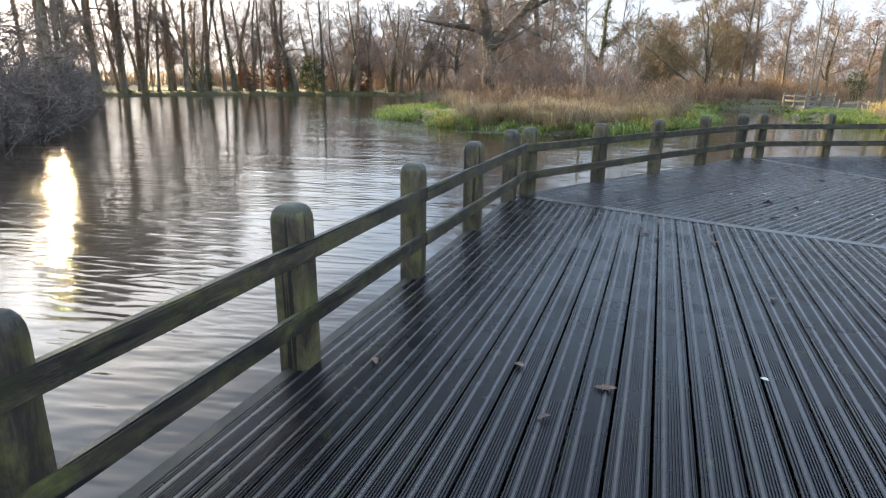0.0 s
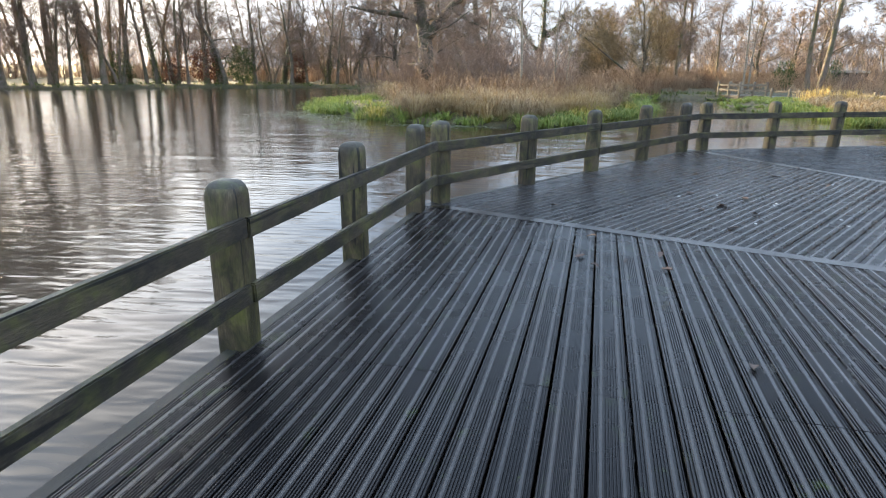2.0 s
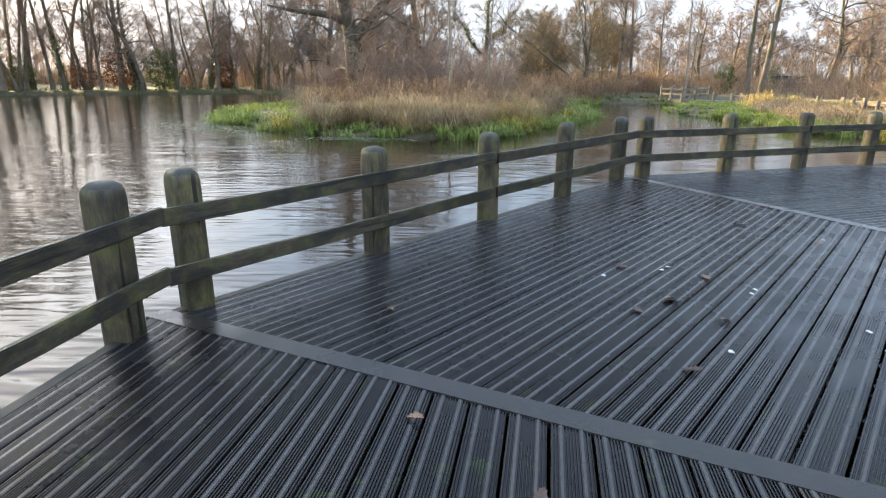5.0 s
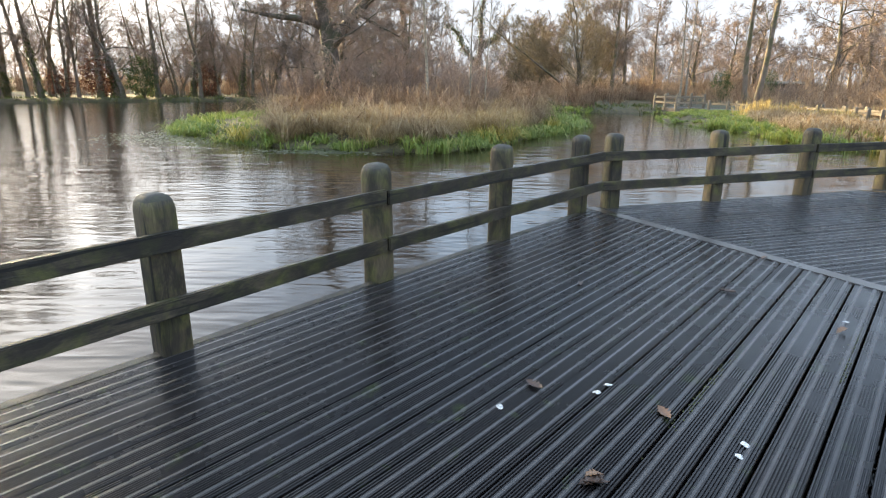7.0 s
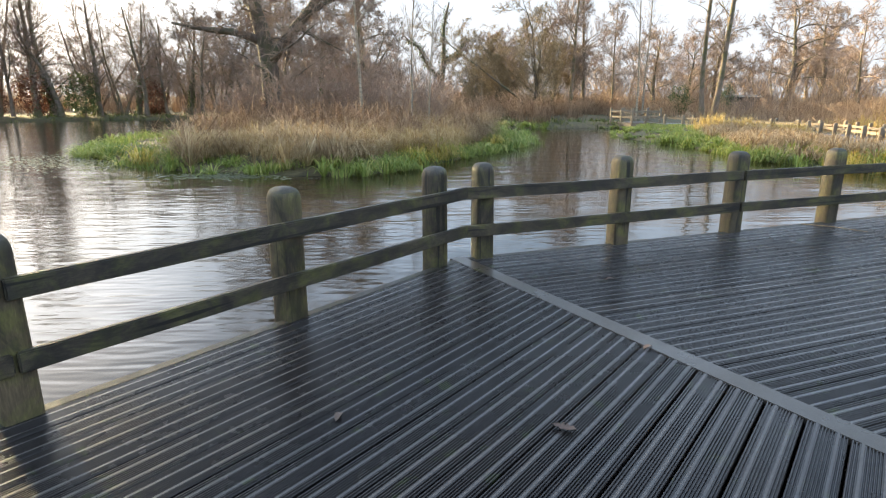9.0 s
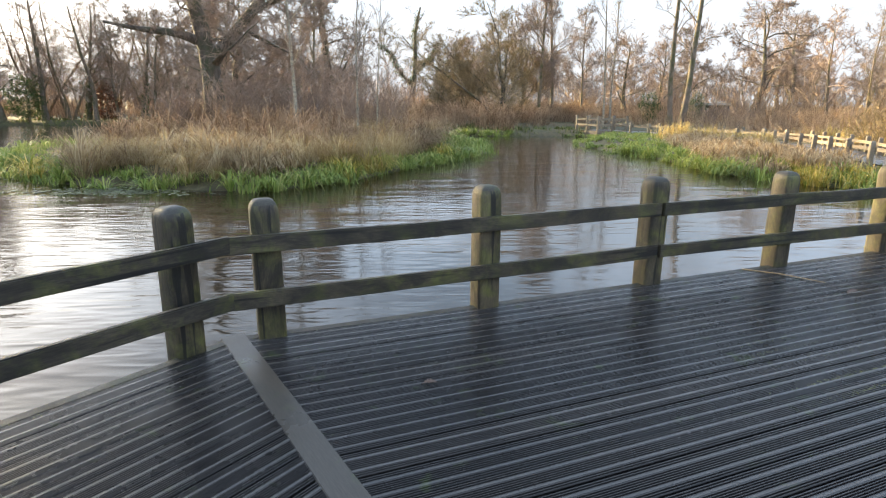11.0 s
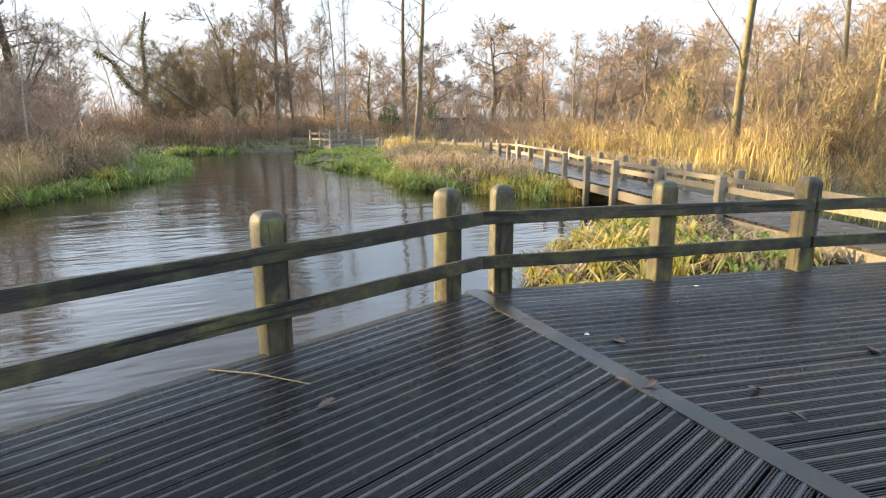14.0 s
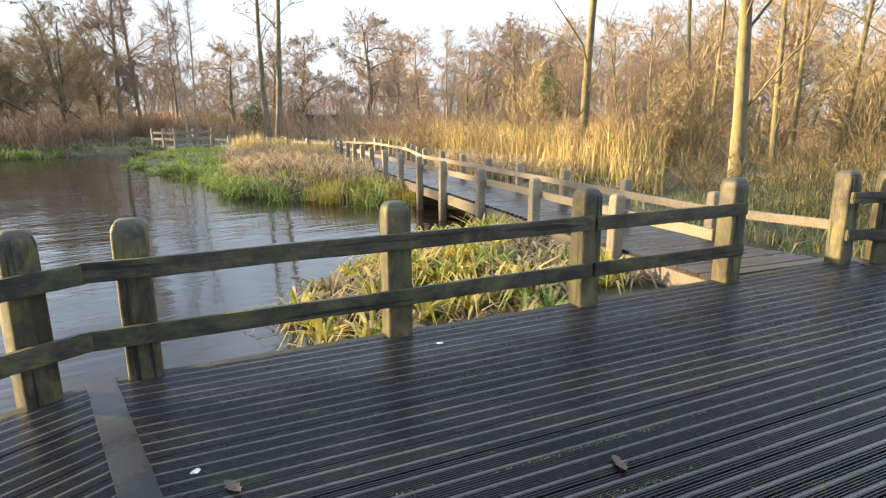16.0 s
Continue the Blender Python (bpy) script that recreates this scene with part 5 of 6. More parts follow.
stand("island_reeds", "dry brown reeds and rushes covering the island", "reeds", 1, 22000, (-15, 8, 18, 47), lambda p, d: on_island(p) & tall_isle(p) & (d > 1.5) & (p[:, 1] < 40) & patchy(p, 70, -0.05), (0.5, 1.45), 0.017, 0.40, M_REED, 0.30, 22, 0.4)
stand("edge_stalks", "pale dry reed stalks standing among the tussocks", "reeds", 14, 5200, (-12, 7, 18, 32), lambda p, d: on_island(p) & tall_isle(p) & (d > 0.5) & (d < 2.6) & patchy(p, 71, 0.05, 1.2), (0.6, 1.5), 0.016, 0.22, M_REED, 0.28, 12, 0.2)
stand("island_grass", "lush green grass along the island's edge", "grass", 2, 46000, (-16, 9, 17.5, 47), lambda p, d: on_island(p) & (d > -0.25) & (d < 1.3) & ((p[:, 1] < 33) | (p[:, 0] > 2)) & patchy(p, 77, -0.45, 0.9), (0.2, 0.66), 0.029, 0.6, M_GRASS, 0.17, 34)
stand("island_spit_grass", "bright green marsh grass on the island's low ends", "grass", 21, 26000, (-16, 9, 19, 47), lambda p, d: on_island(p) & (d > -0.4) & ~tall_isle(p) & patchy(p, 79, -0.3, 0.8), (0.12, 0.42), 0.034, 0.9, M_GRASS, 0.22, 26)
def tussocks(name, label, seed, n, box, keep, size, per, width, material):
    """Fountains of long blades that rise from a stool and hang over to the ground."""
    rng = np.random.RandomState(seed)
    c = np.column_stack([rng.uniform(box[0], box[1], n), rng.uniform(box[2], box[3], n)])
    d = land_distance(c)
    c = c[keep(c, d)]
    s = np.repeat(rng.uniform(size[0], size[1], len(c)), per)
    m = len(s)
    a = rng.uniform(0, 6.28, m)
    way = np.column_stack([np.cos(a), np.sin(a), np.zeros(m)])
    side = np.column_stack([-np.sin(a), np.cos(a), np.zeros(m)])
    base = np.column_stack([np.repeat(c, per, axis=0), np.repeat(ground_z(c), per) - 0.03]) + way * (0.14 * s * rng.uniform(0, 1, m))[:, None]
    reach, rise = s * rng.uniform(0.3, 1.35, m), s * rng.uniform(0.30, 0.82, m)
    drop = rng.uniform(0.25, 1.0, m)
    up = np.array([0, 0, 1.0])
    rows = []
    for f, h, w in ((0.0, 0.0, 0.8), (0.28, 0.75, 1.0), (0.68, 1.0, 0.8)):
        p = base + way * (reach * f)[:, None] + up * (rise * h)[:, None]
        hw = side * (width * w * 0.5 * rng.uniform(0.7, 1.3, m))[:, None]
        rows += [p - hw, p + hw]
    tip = base + way * (reach * 1.12)[:, None] + up * (rise * (1 - drop))[:, None] + rng.normal(0, 0.06, (m, 3)) * s[:, None]
    v = np.stack(rows + [tip], axis=1).reshape(-1, 3)
    i = np.arange(m)[:, None] * 7
    f = np.concatenate([i + np.array(t) for t in ((0, 1, 3), (0, 3, 2), (2, 3, 5), (2, 5, 4), (4, 5, 6))], axis=1).reshape(-1, 3)
    return tagged(new(name, mesh_np(name, v, f, [material])), label, "sedge", kind="stuff")


tussocks("sedge_tussocks", "big drooping straw-coloured sedge tussocks on the island", 3, 600, (-11, 7.5, 18, 33), lambda p, d: on_island(p) & (d > 0.55) & (d < 3.0) & tall_isle(p) & patchy(p, 78, -0.25, 1.0), (0.65, 1.35), 120, 0.015, M_REED)
tussocks("dark_tussocks", "big weathered brown tussocks among the paler sedge", 34, 420, (-11, 7.5, 18, 34), lambda p, d: on_island(p) & (d > 0.45) & (d < 3.6) & tall_isle(p) & patchy(p, 74, -0.1, 1.0), (0.8, 1.55), 120, 0.016, M_REED_BROWN)
tussocks("edge_sedge", "yellow-green sedge clumps at the island's waterline", 35, 260, (-10, 7, 18, 30), lambda p, d: on_island(p) & (d > 0.05) & (d < 0.8) & patchy(p, 75, 0.12, 1.3), (0.5, 0.95), 60, 0.024, M_SEDGE)
tussocks("marsh_tussocks", "straw-coloured drooping tussocks along the marsh", 31, 620, (12.5, 24, 17, 40), lambda p, d: off_walk(p, 0.3) & (d > 0.5) & (d < 6) & (p[:, 1] < 33) & ~((p[:, 1] > 24) & (p[:, 0] < 9 + 0.28 * (p[:, 1] - 7))), (0.4, 0.85), 60, 0.024, M_REED_BROWN)
tussocks("grass_tussocks", "lush bright green grass tussocks at the water's edge", 32, 3400, (-15, 17, 17.5, 45), lambda p, d: off_walk(p, 0.3) & (d > -0.3) & (d < 0.7) & patchy(p, 83, -0.4, 1.1) & ~((p[:, 0] > 11) & (p[:, 1] > 31)), (0.3, 0.72), 34, 0.032, M_GRASS)
tussocks("bank_turf", "low straw and green turf before the platform", 33, 900, (11, 19, 24, 44), lambda p, d: off_walk(p, 0.2) & (d > -0.25) & ((d > 0.4) | (p[:, 1] > 31)) & (p[:, 0] < 9.5 + 0.30 * (p[:, 1] - 7)), (0.14, 0.32), 22, 0.03, M_GRASS)
stand("far_bank_grass", "short green grass of the far bank", "grass", 4, 30000, (-50, 16, 40, 68), lambda p, d: ~on_island(p) & (d > -0.1) & (d < 4), (0.12, 0.42), 0.05, 0.6, M_TURF, 0.2, 10)
stand("right_bank_grass", "green and straw grass along the right bank", "grass", 5, 26000, (9.5, 19, 10, 46), lambda p, d: off_walk(p) & (d > -0.15) & (d < 1.5) & (p[:, 1] > 16.5) & (p[:, 1] < 31), (0.2, 0.62), 0.036, 0.6, M_GRASS, 0.18, 34, 0.6)
stand("marsh_reeds", "pale dry reeds between the bank and the boardwalk", "reeds", 6, 17000, (12.5, 27, 14, 46), lambda p, d: off_walk(p) & (d > 0.9) & (d < 12) & ~((p[:, 1] > 22) & (p[:, 0] < 9 + 0.30 * (p[:, 1] - 7))) & (p[:, 1] > 17.5) & (p[:, 1] < 34) & patchy(p, 80, -0.35), (0.3, 0.95), 0.028, 0.5, M_REED_BROWN, 0.24, 34, 0.5)
def walk_edge(p):
    return np.interp(p[:, 1], [26.0, 31.0, 36.3], [18.6, 20.3, 19.4])


stand("walkside_reeds", "golden brown reeds standing against the boardwalk", "reeds", 17, 9000, (14, 20.5, 26.5, 35.5), lambda p, d: off_walk(p, 0.15) & (p[:, 0] < walk_edge(p) - 0.2) & (p[:, 0] > walk_edge(p) - 2.6) & patchy(p, 97, -0.12, 0.8), (0.5, 1.15), 0.024, 0.45, M_REED_GOLD, 0.26, 30, 0.55)
tussocks("deck_side_sedge", "golden and green sedge tussocks between deck and boardwalk", 7, 165, (10.2, 15.2, 10.4, 15.2), lambda p, d: off_walk(p, 0.45) & (d > -0.15) & patchy(p, 62, -0.35, 1.6), (0.24, 0.52), 44, 0.030, M_SEDGE)
tussocks("green_sedge", "fresh green sedge clumps between deck and boardwalk", 36, 70, (10.2, 15.2, 10.4, 15.2), lambda p, d: off_walk(p, 0.45) & (d > -0.2) & patchy(p, 64, 0.05, 1.4), (0.24, 0.46), 34, 0.036, M_GRASS)
tussocks("dead_leaf_litter", "dead brown sedge leaves lying in the wet", 37, 150, (10.6, 15.4, 10.4, 15.4), lambda p, d: off_walk(p, 0.2) & (d > -0.2), (0.20, 0.40), 30, 0.030, M_REED_BROWN)
stand("sedge_fringe", "yellow sedge standing in the water beside the boardwalk", "sedge", 71, 2600, (14.2, 16.4, 15.5, 20.5), lambda p, d: off_walk(p, 0.02) & (d > -0.25) & (d < 0.9), (0.35, 0.75), 0.026, 0.5, M_SEDGE, 0.14, 60, 0.7)


def behind_walk(p):
    return off_walk(p, 1.0) & (p[:, 0] - 15.8 > 0.30 * (p[:, 1] - 9)) & (p[:, 0] < 24 + 0.5 * (p[:, 1] - 9)) & (p[:, 1] - 6.9 > 0.65 * (p[:, 0] - 8.7))


stand("golden_reeds", "tall sunlit golden reeds behind the boardwalk", "reeds", 8, 30000, (16, 40, 8, 34), lambda p, d: behind_walk(p) & patchy(p, 95, -0.22, 0.9) & (p[:, 0] - 18.3 > 0.30 * (p[:, 1] - 9)), (0.6, 2.05), 0.026, 0.42, M_REED_GOLD, 0.26, 30, 0.55)
stand("reed_fringe", "lower bent golden reeds along the boardwalk", "reeds", 81, 9000, (16, 30, 8, 34), lambda p, d: behind_walk(p) & (p[:, 0] - 21.5 < 0.30 * (p[:, 1] - 9)) & patchy(p, 97, -0.3, 1.1), (0.3, 1.2), 0.030, 0.8, M_REED_GOLD, 0.22, 30, 0.9)
stand("rough_grass", "rough straw and green grass beside the deck", "grass", 9, 24000, (15.5, 32, 1, 14), lambda p, d: off_walk(p, 0.15) & (d > 0), (0.15, 0.62), 0.018, 0.9, M_ROUGH, 0.18, 14)

# ---- leafy bushes, distant things ----


def leaf_cloud(seed, size, n, leaf, flat=0.6):
    """Small folded leaves, thickest near an uneven outer skin: verts and triangles."""
    rng = np.random.RandomState(seed)
    d = rng.normal(size=(n, 3))
    d /= np.linalg.norm(d, axis=1, keepdims=True)
    lump = 1 + 0.22 * np.sin(d[:, 0] * 5 + seed) * np.sin(d[:, 1] * 6 + 1) + 0.18 * np.sin(d[:, 2] * 9 + 2 * d[:, 0])
    r = lump * rng.uniform(0.35, 1.0, n) ** 0.45
    c = d * r[:, None] * np.asarray(size)
    c[:, 2] += size[2] * 0.95
    a = rng.normal(size=(n, 3))
    a /= np.linalg.norm(a, axis=1, keepdims=True)
    b = np.cross(a, rng.normal(size=(n, 3)))
    b /= np.linalg.norm(b, axis=1, keepdims=True)
    s = leaf * rng.uniform(0.6, 1.3, n)[:, None]
    v = np.stack([c - a * s, c + b * s * 0.45, c + a * s, c - b * s * 0.45 + np.cross(a, b) * s * 0.25], axis=1).reshape(-1, 3)
    i = np.arange(n)[:, None] * 4
    return v, np.concatenate([i + np.array([0, 1, 2]), i + np.array([0, 2, 3])], axis=1).reshape(-1, 3)


def leafy_bush(name, label, seed, size, n, leaf, material, places):
    rng = np.random.RandomState(seed)
    stems = np.stack([wander_line(rng, (rng.uniform(-0.2, 0.2), rng.uniform(-0.2, 0.2), -0.3), (rng.uniform(-0.3, 0.3), rng.uniform(-0.3, 0.3), 1), size[2] * 1.5, 5, 0.08) for _ in range(5)])
    tv, tf = tubes(stems, np.tile(np.linspace(0.06, 0.02, 5), (5, 1)), 5)
    me_t = mesh_np("stems", tv, tf, [M_BARK], True)
    me_l = mesh_np("leaves", *leaf_cloud(seed, size, n, leaf), [material])
    first = None
    for x, y, turn, s in places:
        m = spot(x, y, turn, s)
        if first is None:
            first = thing(name, label, "bush")
            part("trunk", me_t, first)
            part("leaves", me_l, first)
            first.matrix_basis = m
        else:
            plant(first, m)


leafy_bush("evergreen_bush", "dark green evergreen bush between bare trunks", 5, (1.5, 1.5, 1.9), 4200, 0.075, M_EVERGREEN, [(-28.2, 57.6, 0, 1.0), (-6.5, 60.0, 80, 0.9), (-38.5, 53.0, 140, 0.8), (26.0, 58.0, 30, 0.7)])
leafy_bush("copper_bush", "copper-leaved beech bush on the far bank", 6, (1.6, 1.6, 2.0), 2200, 0.12, M_COPPER, [(-32.0, 57.2, 0, 1.0), (-34.6, 55.6, 60, 0.7), (-24.0, 62.4, 10, 0.8)])
leafy_bush("ivy_clad_bush", "ivy-covered dark bush behind the marsh", 7, (1.3, 1.3, 2.3), 3200, 0.075, M_EVERGREEN, [(43.5, 40.5, 0, 1.0), (47.0, 44.0, 90, 1.2), (30.0, 57.0, 40, 0.6)])

M_WHITE, nt, b = blank("white_painted_metal")
b.inputs["Base Color"].default_value, b.inputs["Roughness"].default_value = (0.75, 0.75, 0.74, 1), 0.5
goal = thing("goal_frame", "white goal frame on a field beyond the trees", "goal", pose(-0.3, 89.6, 0.0))
gz0 = float(ground_z([(0.0, 89.6)])[0])
for gx0 in (-0.3, 2.7):
    part("upright", bevel_box("upright", 0.12, 0.12, 2.0, M_WHITE, 0.02), goal, at=pose(gx0, 89.65, gz0 + 1.0))
part("crossbar", bevel_box("crossbar", 3.12, 0.12, 0.12, M_WHITE, 0.02), goal, at=pose(1.2, 89.65, gz0 + 2.06))

shed = thing("shed", "low dark timber shed among far trees", "shed", pose(35.0, 62.8, 0.0))
sz0 = float(ground_z([(35.0, 62.8)])[0])
part("wall", bevel_box("wall", 3.0, 2.0, 1.5, M_DARKWOOD, 0.02), shed, at=pose(35.0, 63.5, sz0 + 0.7, 0, 0, -26))
part("roof", bevel_box("roof", 3.4, 2.4, 0.10, M_DARKWOOD, 0.02), shed, "dark felt roof", pose(35.0, 63.5, sz0 + 1.5, 6, 0, -26))

# ---- small things on the deck ----
M_LEAF, nt, b = blank("fallen_leaf_brown")
vec, rnd = shifted(nt)
lcol = ramp(nt, rnd, [(0.0, (0.03, 0.02, 0.016)), (0.5, (0.075, 0.04, 0.026)), (0.8, (0.14, 0.068, 0.045)), (1.0, (0.32, 0.17, 0.08))])
nt.links.new(mix(nt, 0.5, lcol, ramp(nt, noise_tex(nt, vec, 60.0, 4.0), [(0.3, (0.03, 0.02, 0.015)), (0.7, (0.17, 0.09, 0.055))])), b.inputs["Base Color"])
b.inputs["Roughness"].default_value = 0.45
M_DROP, nt, b = blank("white_splash")
vec, rnd = shifted(nt)
nt.links.new(ramp(nt, noise_tex(nt, vec, 90.0, 3.0), [(0.35, (0.30, 0.30, 0.28)), (0.6, (0.72, 0.72, 0.70))]), b.inputs["Base Color"])
b.inputs["Roughness"].default_value = 0.6
M_MOSS, nt, b = blank("deck_moss")
geo = nt.nodes.new("ShaderNodeNewGeometry")
nt.links.new(ramp(nt, noise_tex(nt, geo.outputs["Position"], 90.0, 4.0), [(0.3, (0.045, 0.05, 0.016)), (0.7, (0.115, 0.12, 0.036))]), b.inputs["Base Color"])
b.inputs["Roughness"].default_value = 0.9
M_STRAW, nt, b = blank("straw_stalk")
vec, rnd = shifted(nt)
nt.links.new(ramp(nt, noise_tex(nt, vec, 30.0, 3.0), [(0.3, (0.22, 0.13, 0.06)), (0.7, (0.45, 0.30, 0.14))]), b.inputs["Base Color"])


def leaf_mesh(seed, length):
    """A lobed dry leaf, curled and creased along its rib."""
    rng = random.Random(seed)
    lobes = 5
    verts, faces = [], []
    n = 13
    for i in range(n):
        u = i / (n - 1)
        half = 0.27 * math.sin(math.pi * min(1, u * 1.05)) ** 0.7 * (0.72 + 0.28 * math.cos(2 * math.pi * lobes * u + 0.4)) + (0.015 if u < 0.12 else 0)
        curl = 0.10 * math.sin(3.0 * u + seed) + rng.uniform(-0.012, 0.012)
        x = (u - 0.5)
        verts += [(x, -half, 0.06 + curl + half * 0.5), (x, 0, 0.03 + curl), (x, half, 0.06 + curl + half * 0.35 + rng.uniform(-0.02, 0.02))]
    low = min(v[2] for v in verts)
    verts = [(a * length, c * length, (z - low) * length + 0.002) for a, c, z in verts]
    for i in range(n - 1):
        for j in range(2):
            k = 3 * i + j
            faces.append((k, k + 3, k + 4, k + 1))
    # the underside, a leaf's thickness below
    m = len(verts)
    verts += [(a, c, z - 0.0012) for a, c, z in verts]
    faces += [tuple(m + q for q in reversed(f)) for f in faces]
    return mesh_list("leaf", verts, faces, [M_LEAF], None, True)


LEAF_MESHES = [leaf_mesh(s, 0.085 + 0.012 * s) for s in range(4)]
LEAVES = [(1.07, 3.93), (1.65, 3.68), (1.19, 3.18), (-0.72, 2.97), (1.21, 3.21), (1.43, 2.85), (1.65, 5.51), (2.72, 5.37), (3.11, 4.65), (3.46, 6.26), (-0.67, 1.08), (-0.31, 1.01),
          (0.01, 1.19), (-0.04, 0.82), (-0.48, 1.71), (-0.58, 0.87), (-1.66, -2.69), (-1.81, -2.19), (-2.63, -2.3), (-1.35, -2.35), (-0.01, -0.74), (8.82, 8.62), (8.93, 8.51),
          (9.41, 8.22), (9.33, 7.92), (7.24, 9.08), (10.61, 8.26), (9.23, 9.1), (3.66, 7.65), (0.92, 3.01), (1.21, 3.17), (0.96, 2.19)]
DROPPINGS = [(1.39, 3.88), (0.88, 3.74), (1.85, 3.37), (3.26, 4.82), (-0.48, -2.04), (9.15, 9.32), (1.45, 3.95), (1.92, 3.46), (1.27, 2.42), (2.26, 2.74), (2.18, 2.46), (10.8, 9.84)]
drop_rng = random.Random(12)
for x, y in LEAVES:
    lf = new("fallen_leaf", drop_rng.choice(LEAF_MESHES))
    lf.matrix_basis = pose(x, y, 0.001, drop_rng.uniform(-4, 4), drop_rng.uniform(-4, 4), drop_rng.uniform(0, 360))
    tagged(lf, "curled dry brown leaf lying on the wet deck", "leaf", "leaves on the deck")


def splash_mesh(seed):
    rng = random.Random(seed)
    n = 14
    verts, faces = [(0, 0, 0.005)], []
    for ring, (r, z) in enumerate(((0.5, 0.0042), (1.0, 0.0005))):
        for i in range(n):
            a = 2 * math.pi * i / n
            rr = r * (1 + rng.uniform(-0.35, 0.45)) * (1.0 + 0.5 * math.cos(a))
            verts.append((0.02 * rr * math.cos(a), 0.013 * rr * math.sin(a), z))
    for i in range(n):
        j = (i + 1) % n
        faces.append((0, 1 + i, 1 + j))
        faces.append((1 + i, 1 + n + i, 1 + n + j, 1 + j))
    return mesh_list("splash", verts, faces, [M_DROP], None, True)


SPLASHES = [splash_mesh(s) for s in range(3)]
for x, y in DROPPINGS:
    dr = new("bird_dropping", drop_rng.choice(SPLASHES))
    dr.matrix_basis = pose(x, y, 0.001, 0, 0, drop_rng.uniform(0, 360))
    tagged(dr, "small white bird dropping on the deck boards", "dropping", "droppings on the deck")


def lumps(places, seed, material, name, label, category, spread, way, n, size):
    """Little mounds strewn along the boards about each place, one mesh."""
    rng = np.random.RandomState(seed)
    chunks = []
    for x, y in places:
        ang = way(x, y)
        u = np.array([math.cos(ang), math.sin(ang)])
        v = np.array([-u[1], u[0]])
        for _ in range(n):
            c = np.array([x, y]) + u * rng.normal(0, spread[0]) + v * rng.normal(0, spread[1])
            s = size * rng.uniform(0.4, 1.3)
            k = 6
            a = np.arange(k) * 2 * np.pi / k + rng.uniform(0, 1)
            rim = np.column_stack([c[0] + s * np.cos(a) * rng.uniform(0.7, 1.3, k), c[1] + s * np.sin(a) * rng.uniform(0.7, 1.3, k), np.full(k, -0.005)])
            top = np.array([[c[0], c[1], s * 0.18]])
            chunks.append((np.concatenate([rim, top]), np.array([(i, (i + 1) % k, k) for i in range(k)])))
    vv, ff = join(chunks)
    return tagged(new(name, mesh_np(name, vv, ff, [material], True)), label, category, kind="stuff")


def board_way(x, y):
    """The run of the boards at a place on the deck."""
    best, ang = 1e9, 0.0
    for k in range(len(CORNERS) - 1):
        a, c = CORNERS[k], CORNERS[k + 1]
        w = (c - a).normalized()
        s = (Vector((x, y)) - a).dot(w)
        d = abs(s - 0.5 * (c - a).length)
        if d < best:
            best, ang = d, math.atan2(w.y, w.x)
    return ang


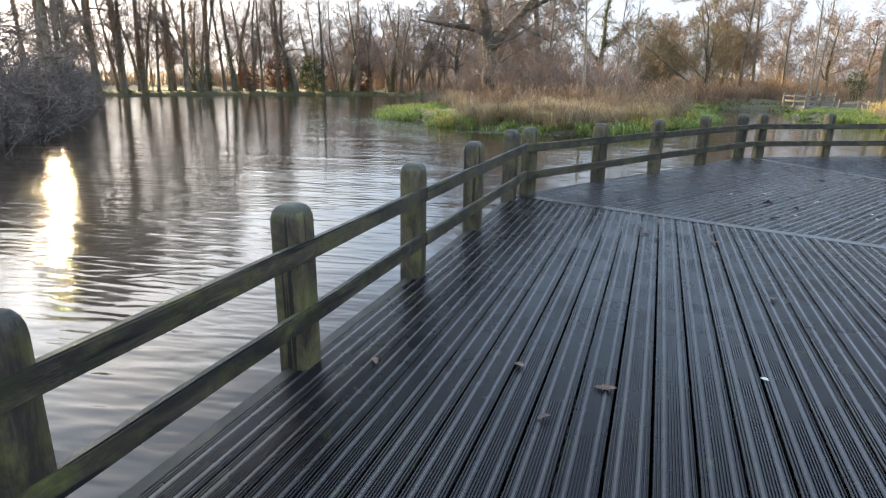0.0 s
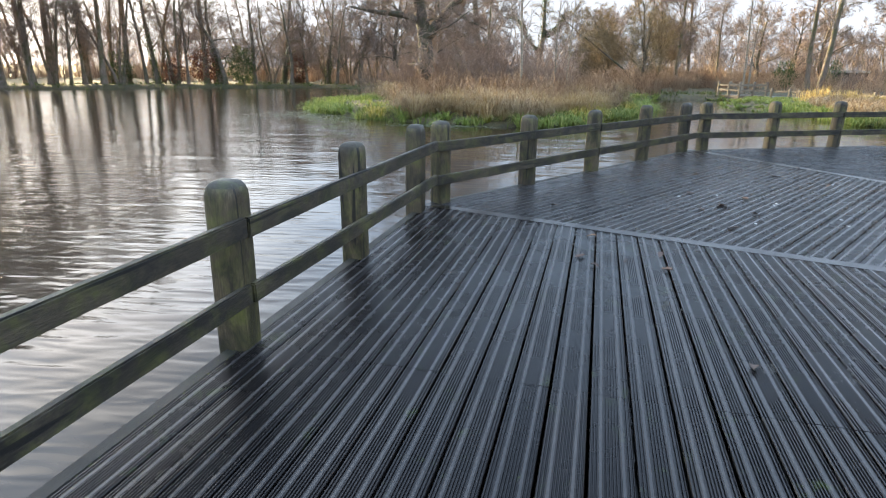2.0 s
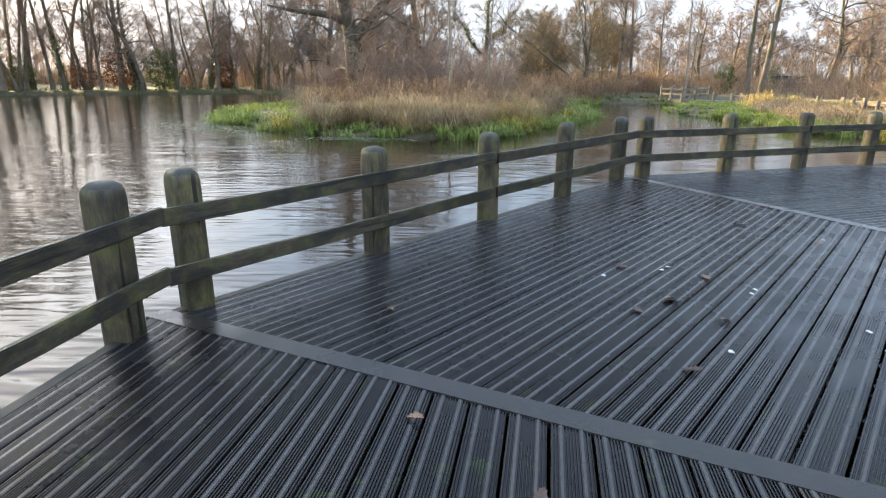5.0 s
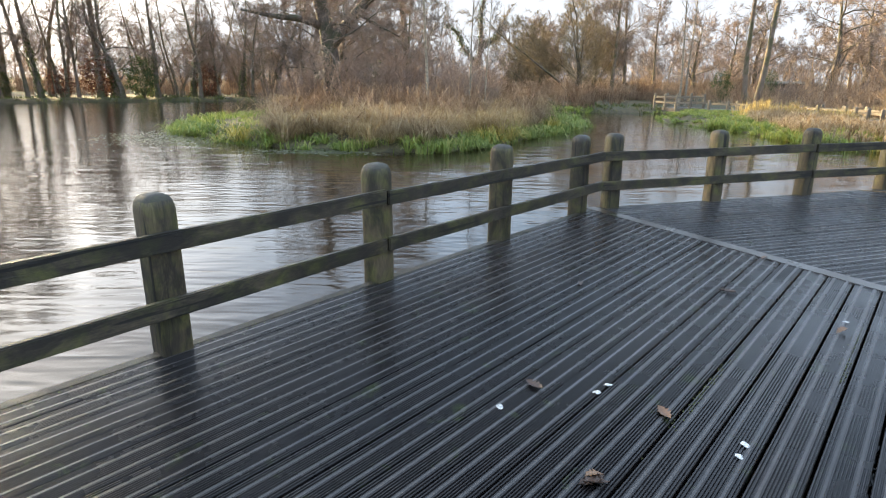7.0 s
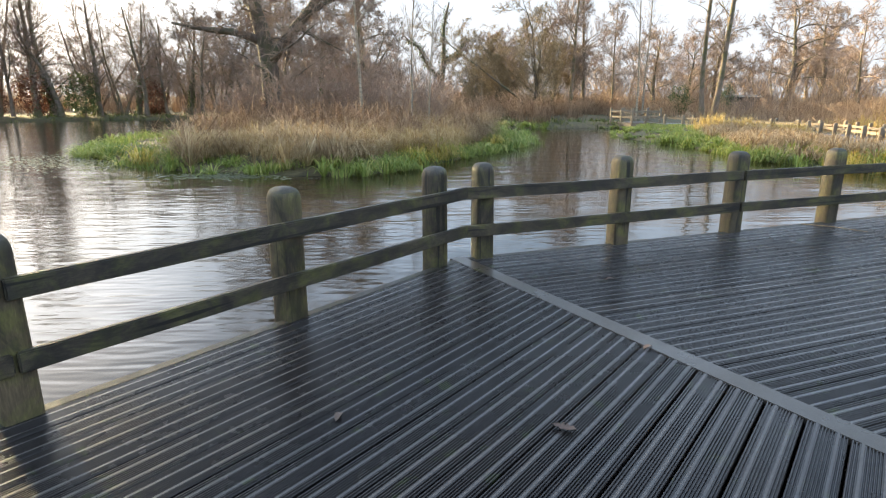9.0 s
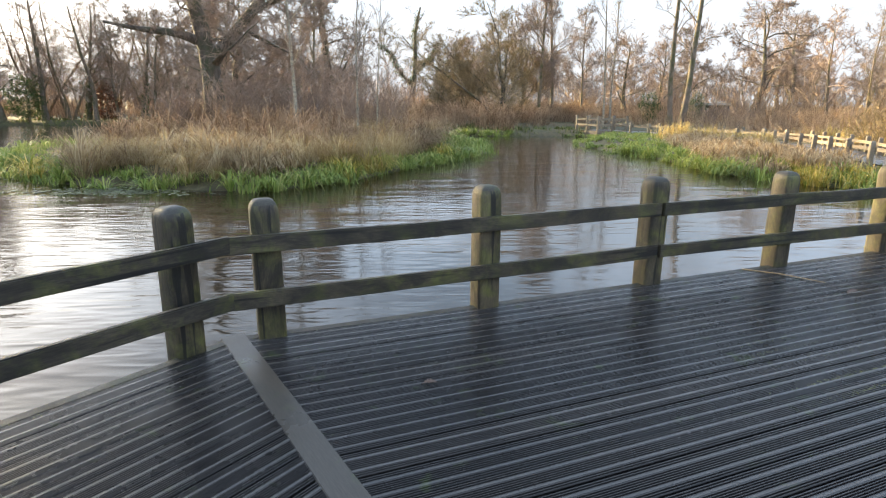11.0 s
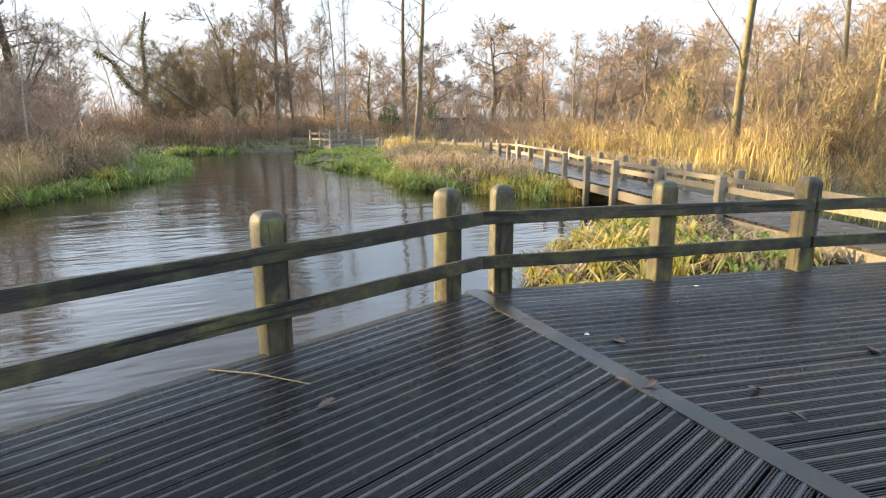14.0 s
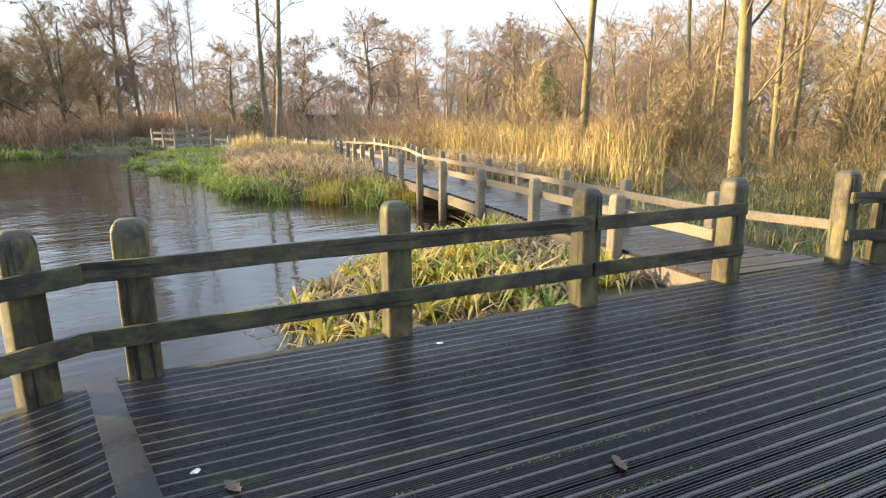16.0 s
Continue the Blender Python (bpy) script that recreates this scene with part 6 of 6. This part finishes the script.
MOSS = [(6.26, 7.95), (5.99, 8.03), (5.96, 8.17), (6.1, 7.64), (6.16, 7.5), (9.34, 8.76), (9.62, 8.69), (9.87, 8.46), (10.53, 8.48), (10.86, 8.41), (9.82, 8.27), (10.38, 7.96), (10.42, 8.16), (2.89, 4.26), (1.92, 3.89)]
lumps(MOSS, 3, M_MOSS, "deck_moss", "green moss in the grooves of the deck", "moss", (0.28, 0.010), board_way, 150, 0.005)
PATCHES = [(-0.22, 0.08), (0.6, -0.32), (0.61, -0.57), (0.44, -0.78), (0.56, -0.81), (0.09, -0.71)]
lumps(PATCHES, 4, M_DARKWOOD, "deck_litter", "dark wet leaf litter and mud on the deck", "litter", (0.04, 0.05), board_way, 26, 0.014)
edge_moss = [tuple(CORNERS[k].lerp(CORNERS[k + 1], (i + 0.5) / 22) + (HUB - CORNERS[k].lerp(CORNERS[k + 1], 0.5)).normalized() * 0.06) for k in range(1, 5) for i in range(22)]
lumps(edge_moss, 5, M_MOSS, "edge_moss", "green moss along the deck's outer edge", "moss", (0.13, 0.02), board_way, 18, 0.007)
post_moss = [tuple(a.lerp(c, i / (n - 1))) for _, a, c, n, _ in SIDES[1:5] for i in range(n)]
lumps(post_moss, 6, M_MOSS, "post_foot_moss", "moss round the feet of the fence posts", "moss", (0.06, 0.025), board_way, 16, 0.010)

stalk_pts = np.array([[(6.72, 9.81, 0.004), (6.97, 9.61, 0.012), (7.22, 9.36, 0.004)]])
sv, sf = tubes(stalk_pts, np.array([[0.006, 0.005, 0.003]]), 6)
tagged(new("reed_stalk", mesh_np("reed_stalk", sv, sf, [M_STRAW], True)), "broken straw-coloured reed stalk lying on the deck", "stalk")

# floating weed off the island's low end
weed_rng = np.random.RandomState(31)
wp = np.column_stack([weed_rng.normal(-9.0, 1.6, 2600), weed_rng.normal(23.6, 1.5, 2600)])
wp = np.concatenate([wp, np.column_stack([weed_rng.normal(-3.2, 1.0, 700), weed_rng.normal(19.0, 0.35, 700)])])
wp = wp[land_distance(wp) < 0.05]
wa = np.arange(5) * 2 * np.pi / 5
wr = weed_rng.uniform(0.02, 0.06, len(wp))
wv = np.stack([np.column_stack([wp[:, 0] + wr * math.cos(a), wp[:, 1] + wr * math.sin(a), np.full(len(wp), WATER + 0.006)]) for a in wa], axis=1).reshape(-1, 3)
M_WEED = blades("floating_weed", [(0.1, (0.10, 0.11, 0.07)), (0.5, (0.17, 0.19, 0.10)), (0.9, (0.26, 0.27, 0.17))], 0.5, 0.0)
weed = new("floating_weed", mesh_np("floating_weed", wv, np.arange(len(wp) * 5).reshape(-1, 5), [M_WEED]))
tagged(weed, "grey-green weed floating beside the island", "weed", kind="stuff")
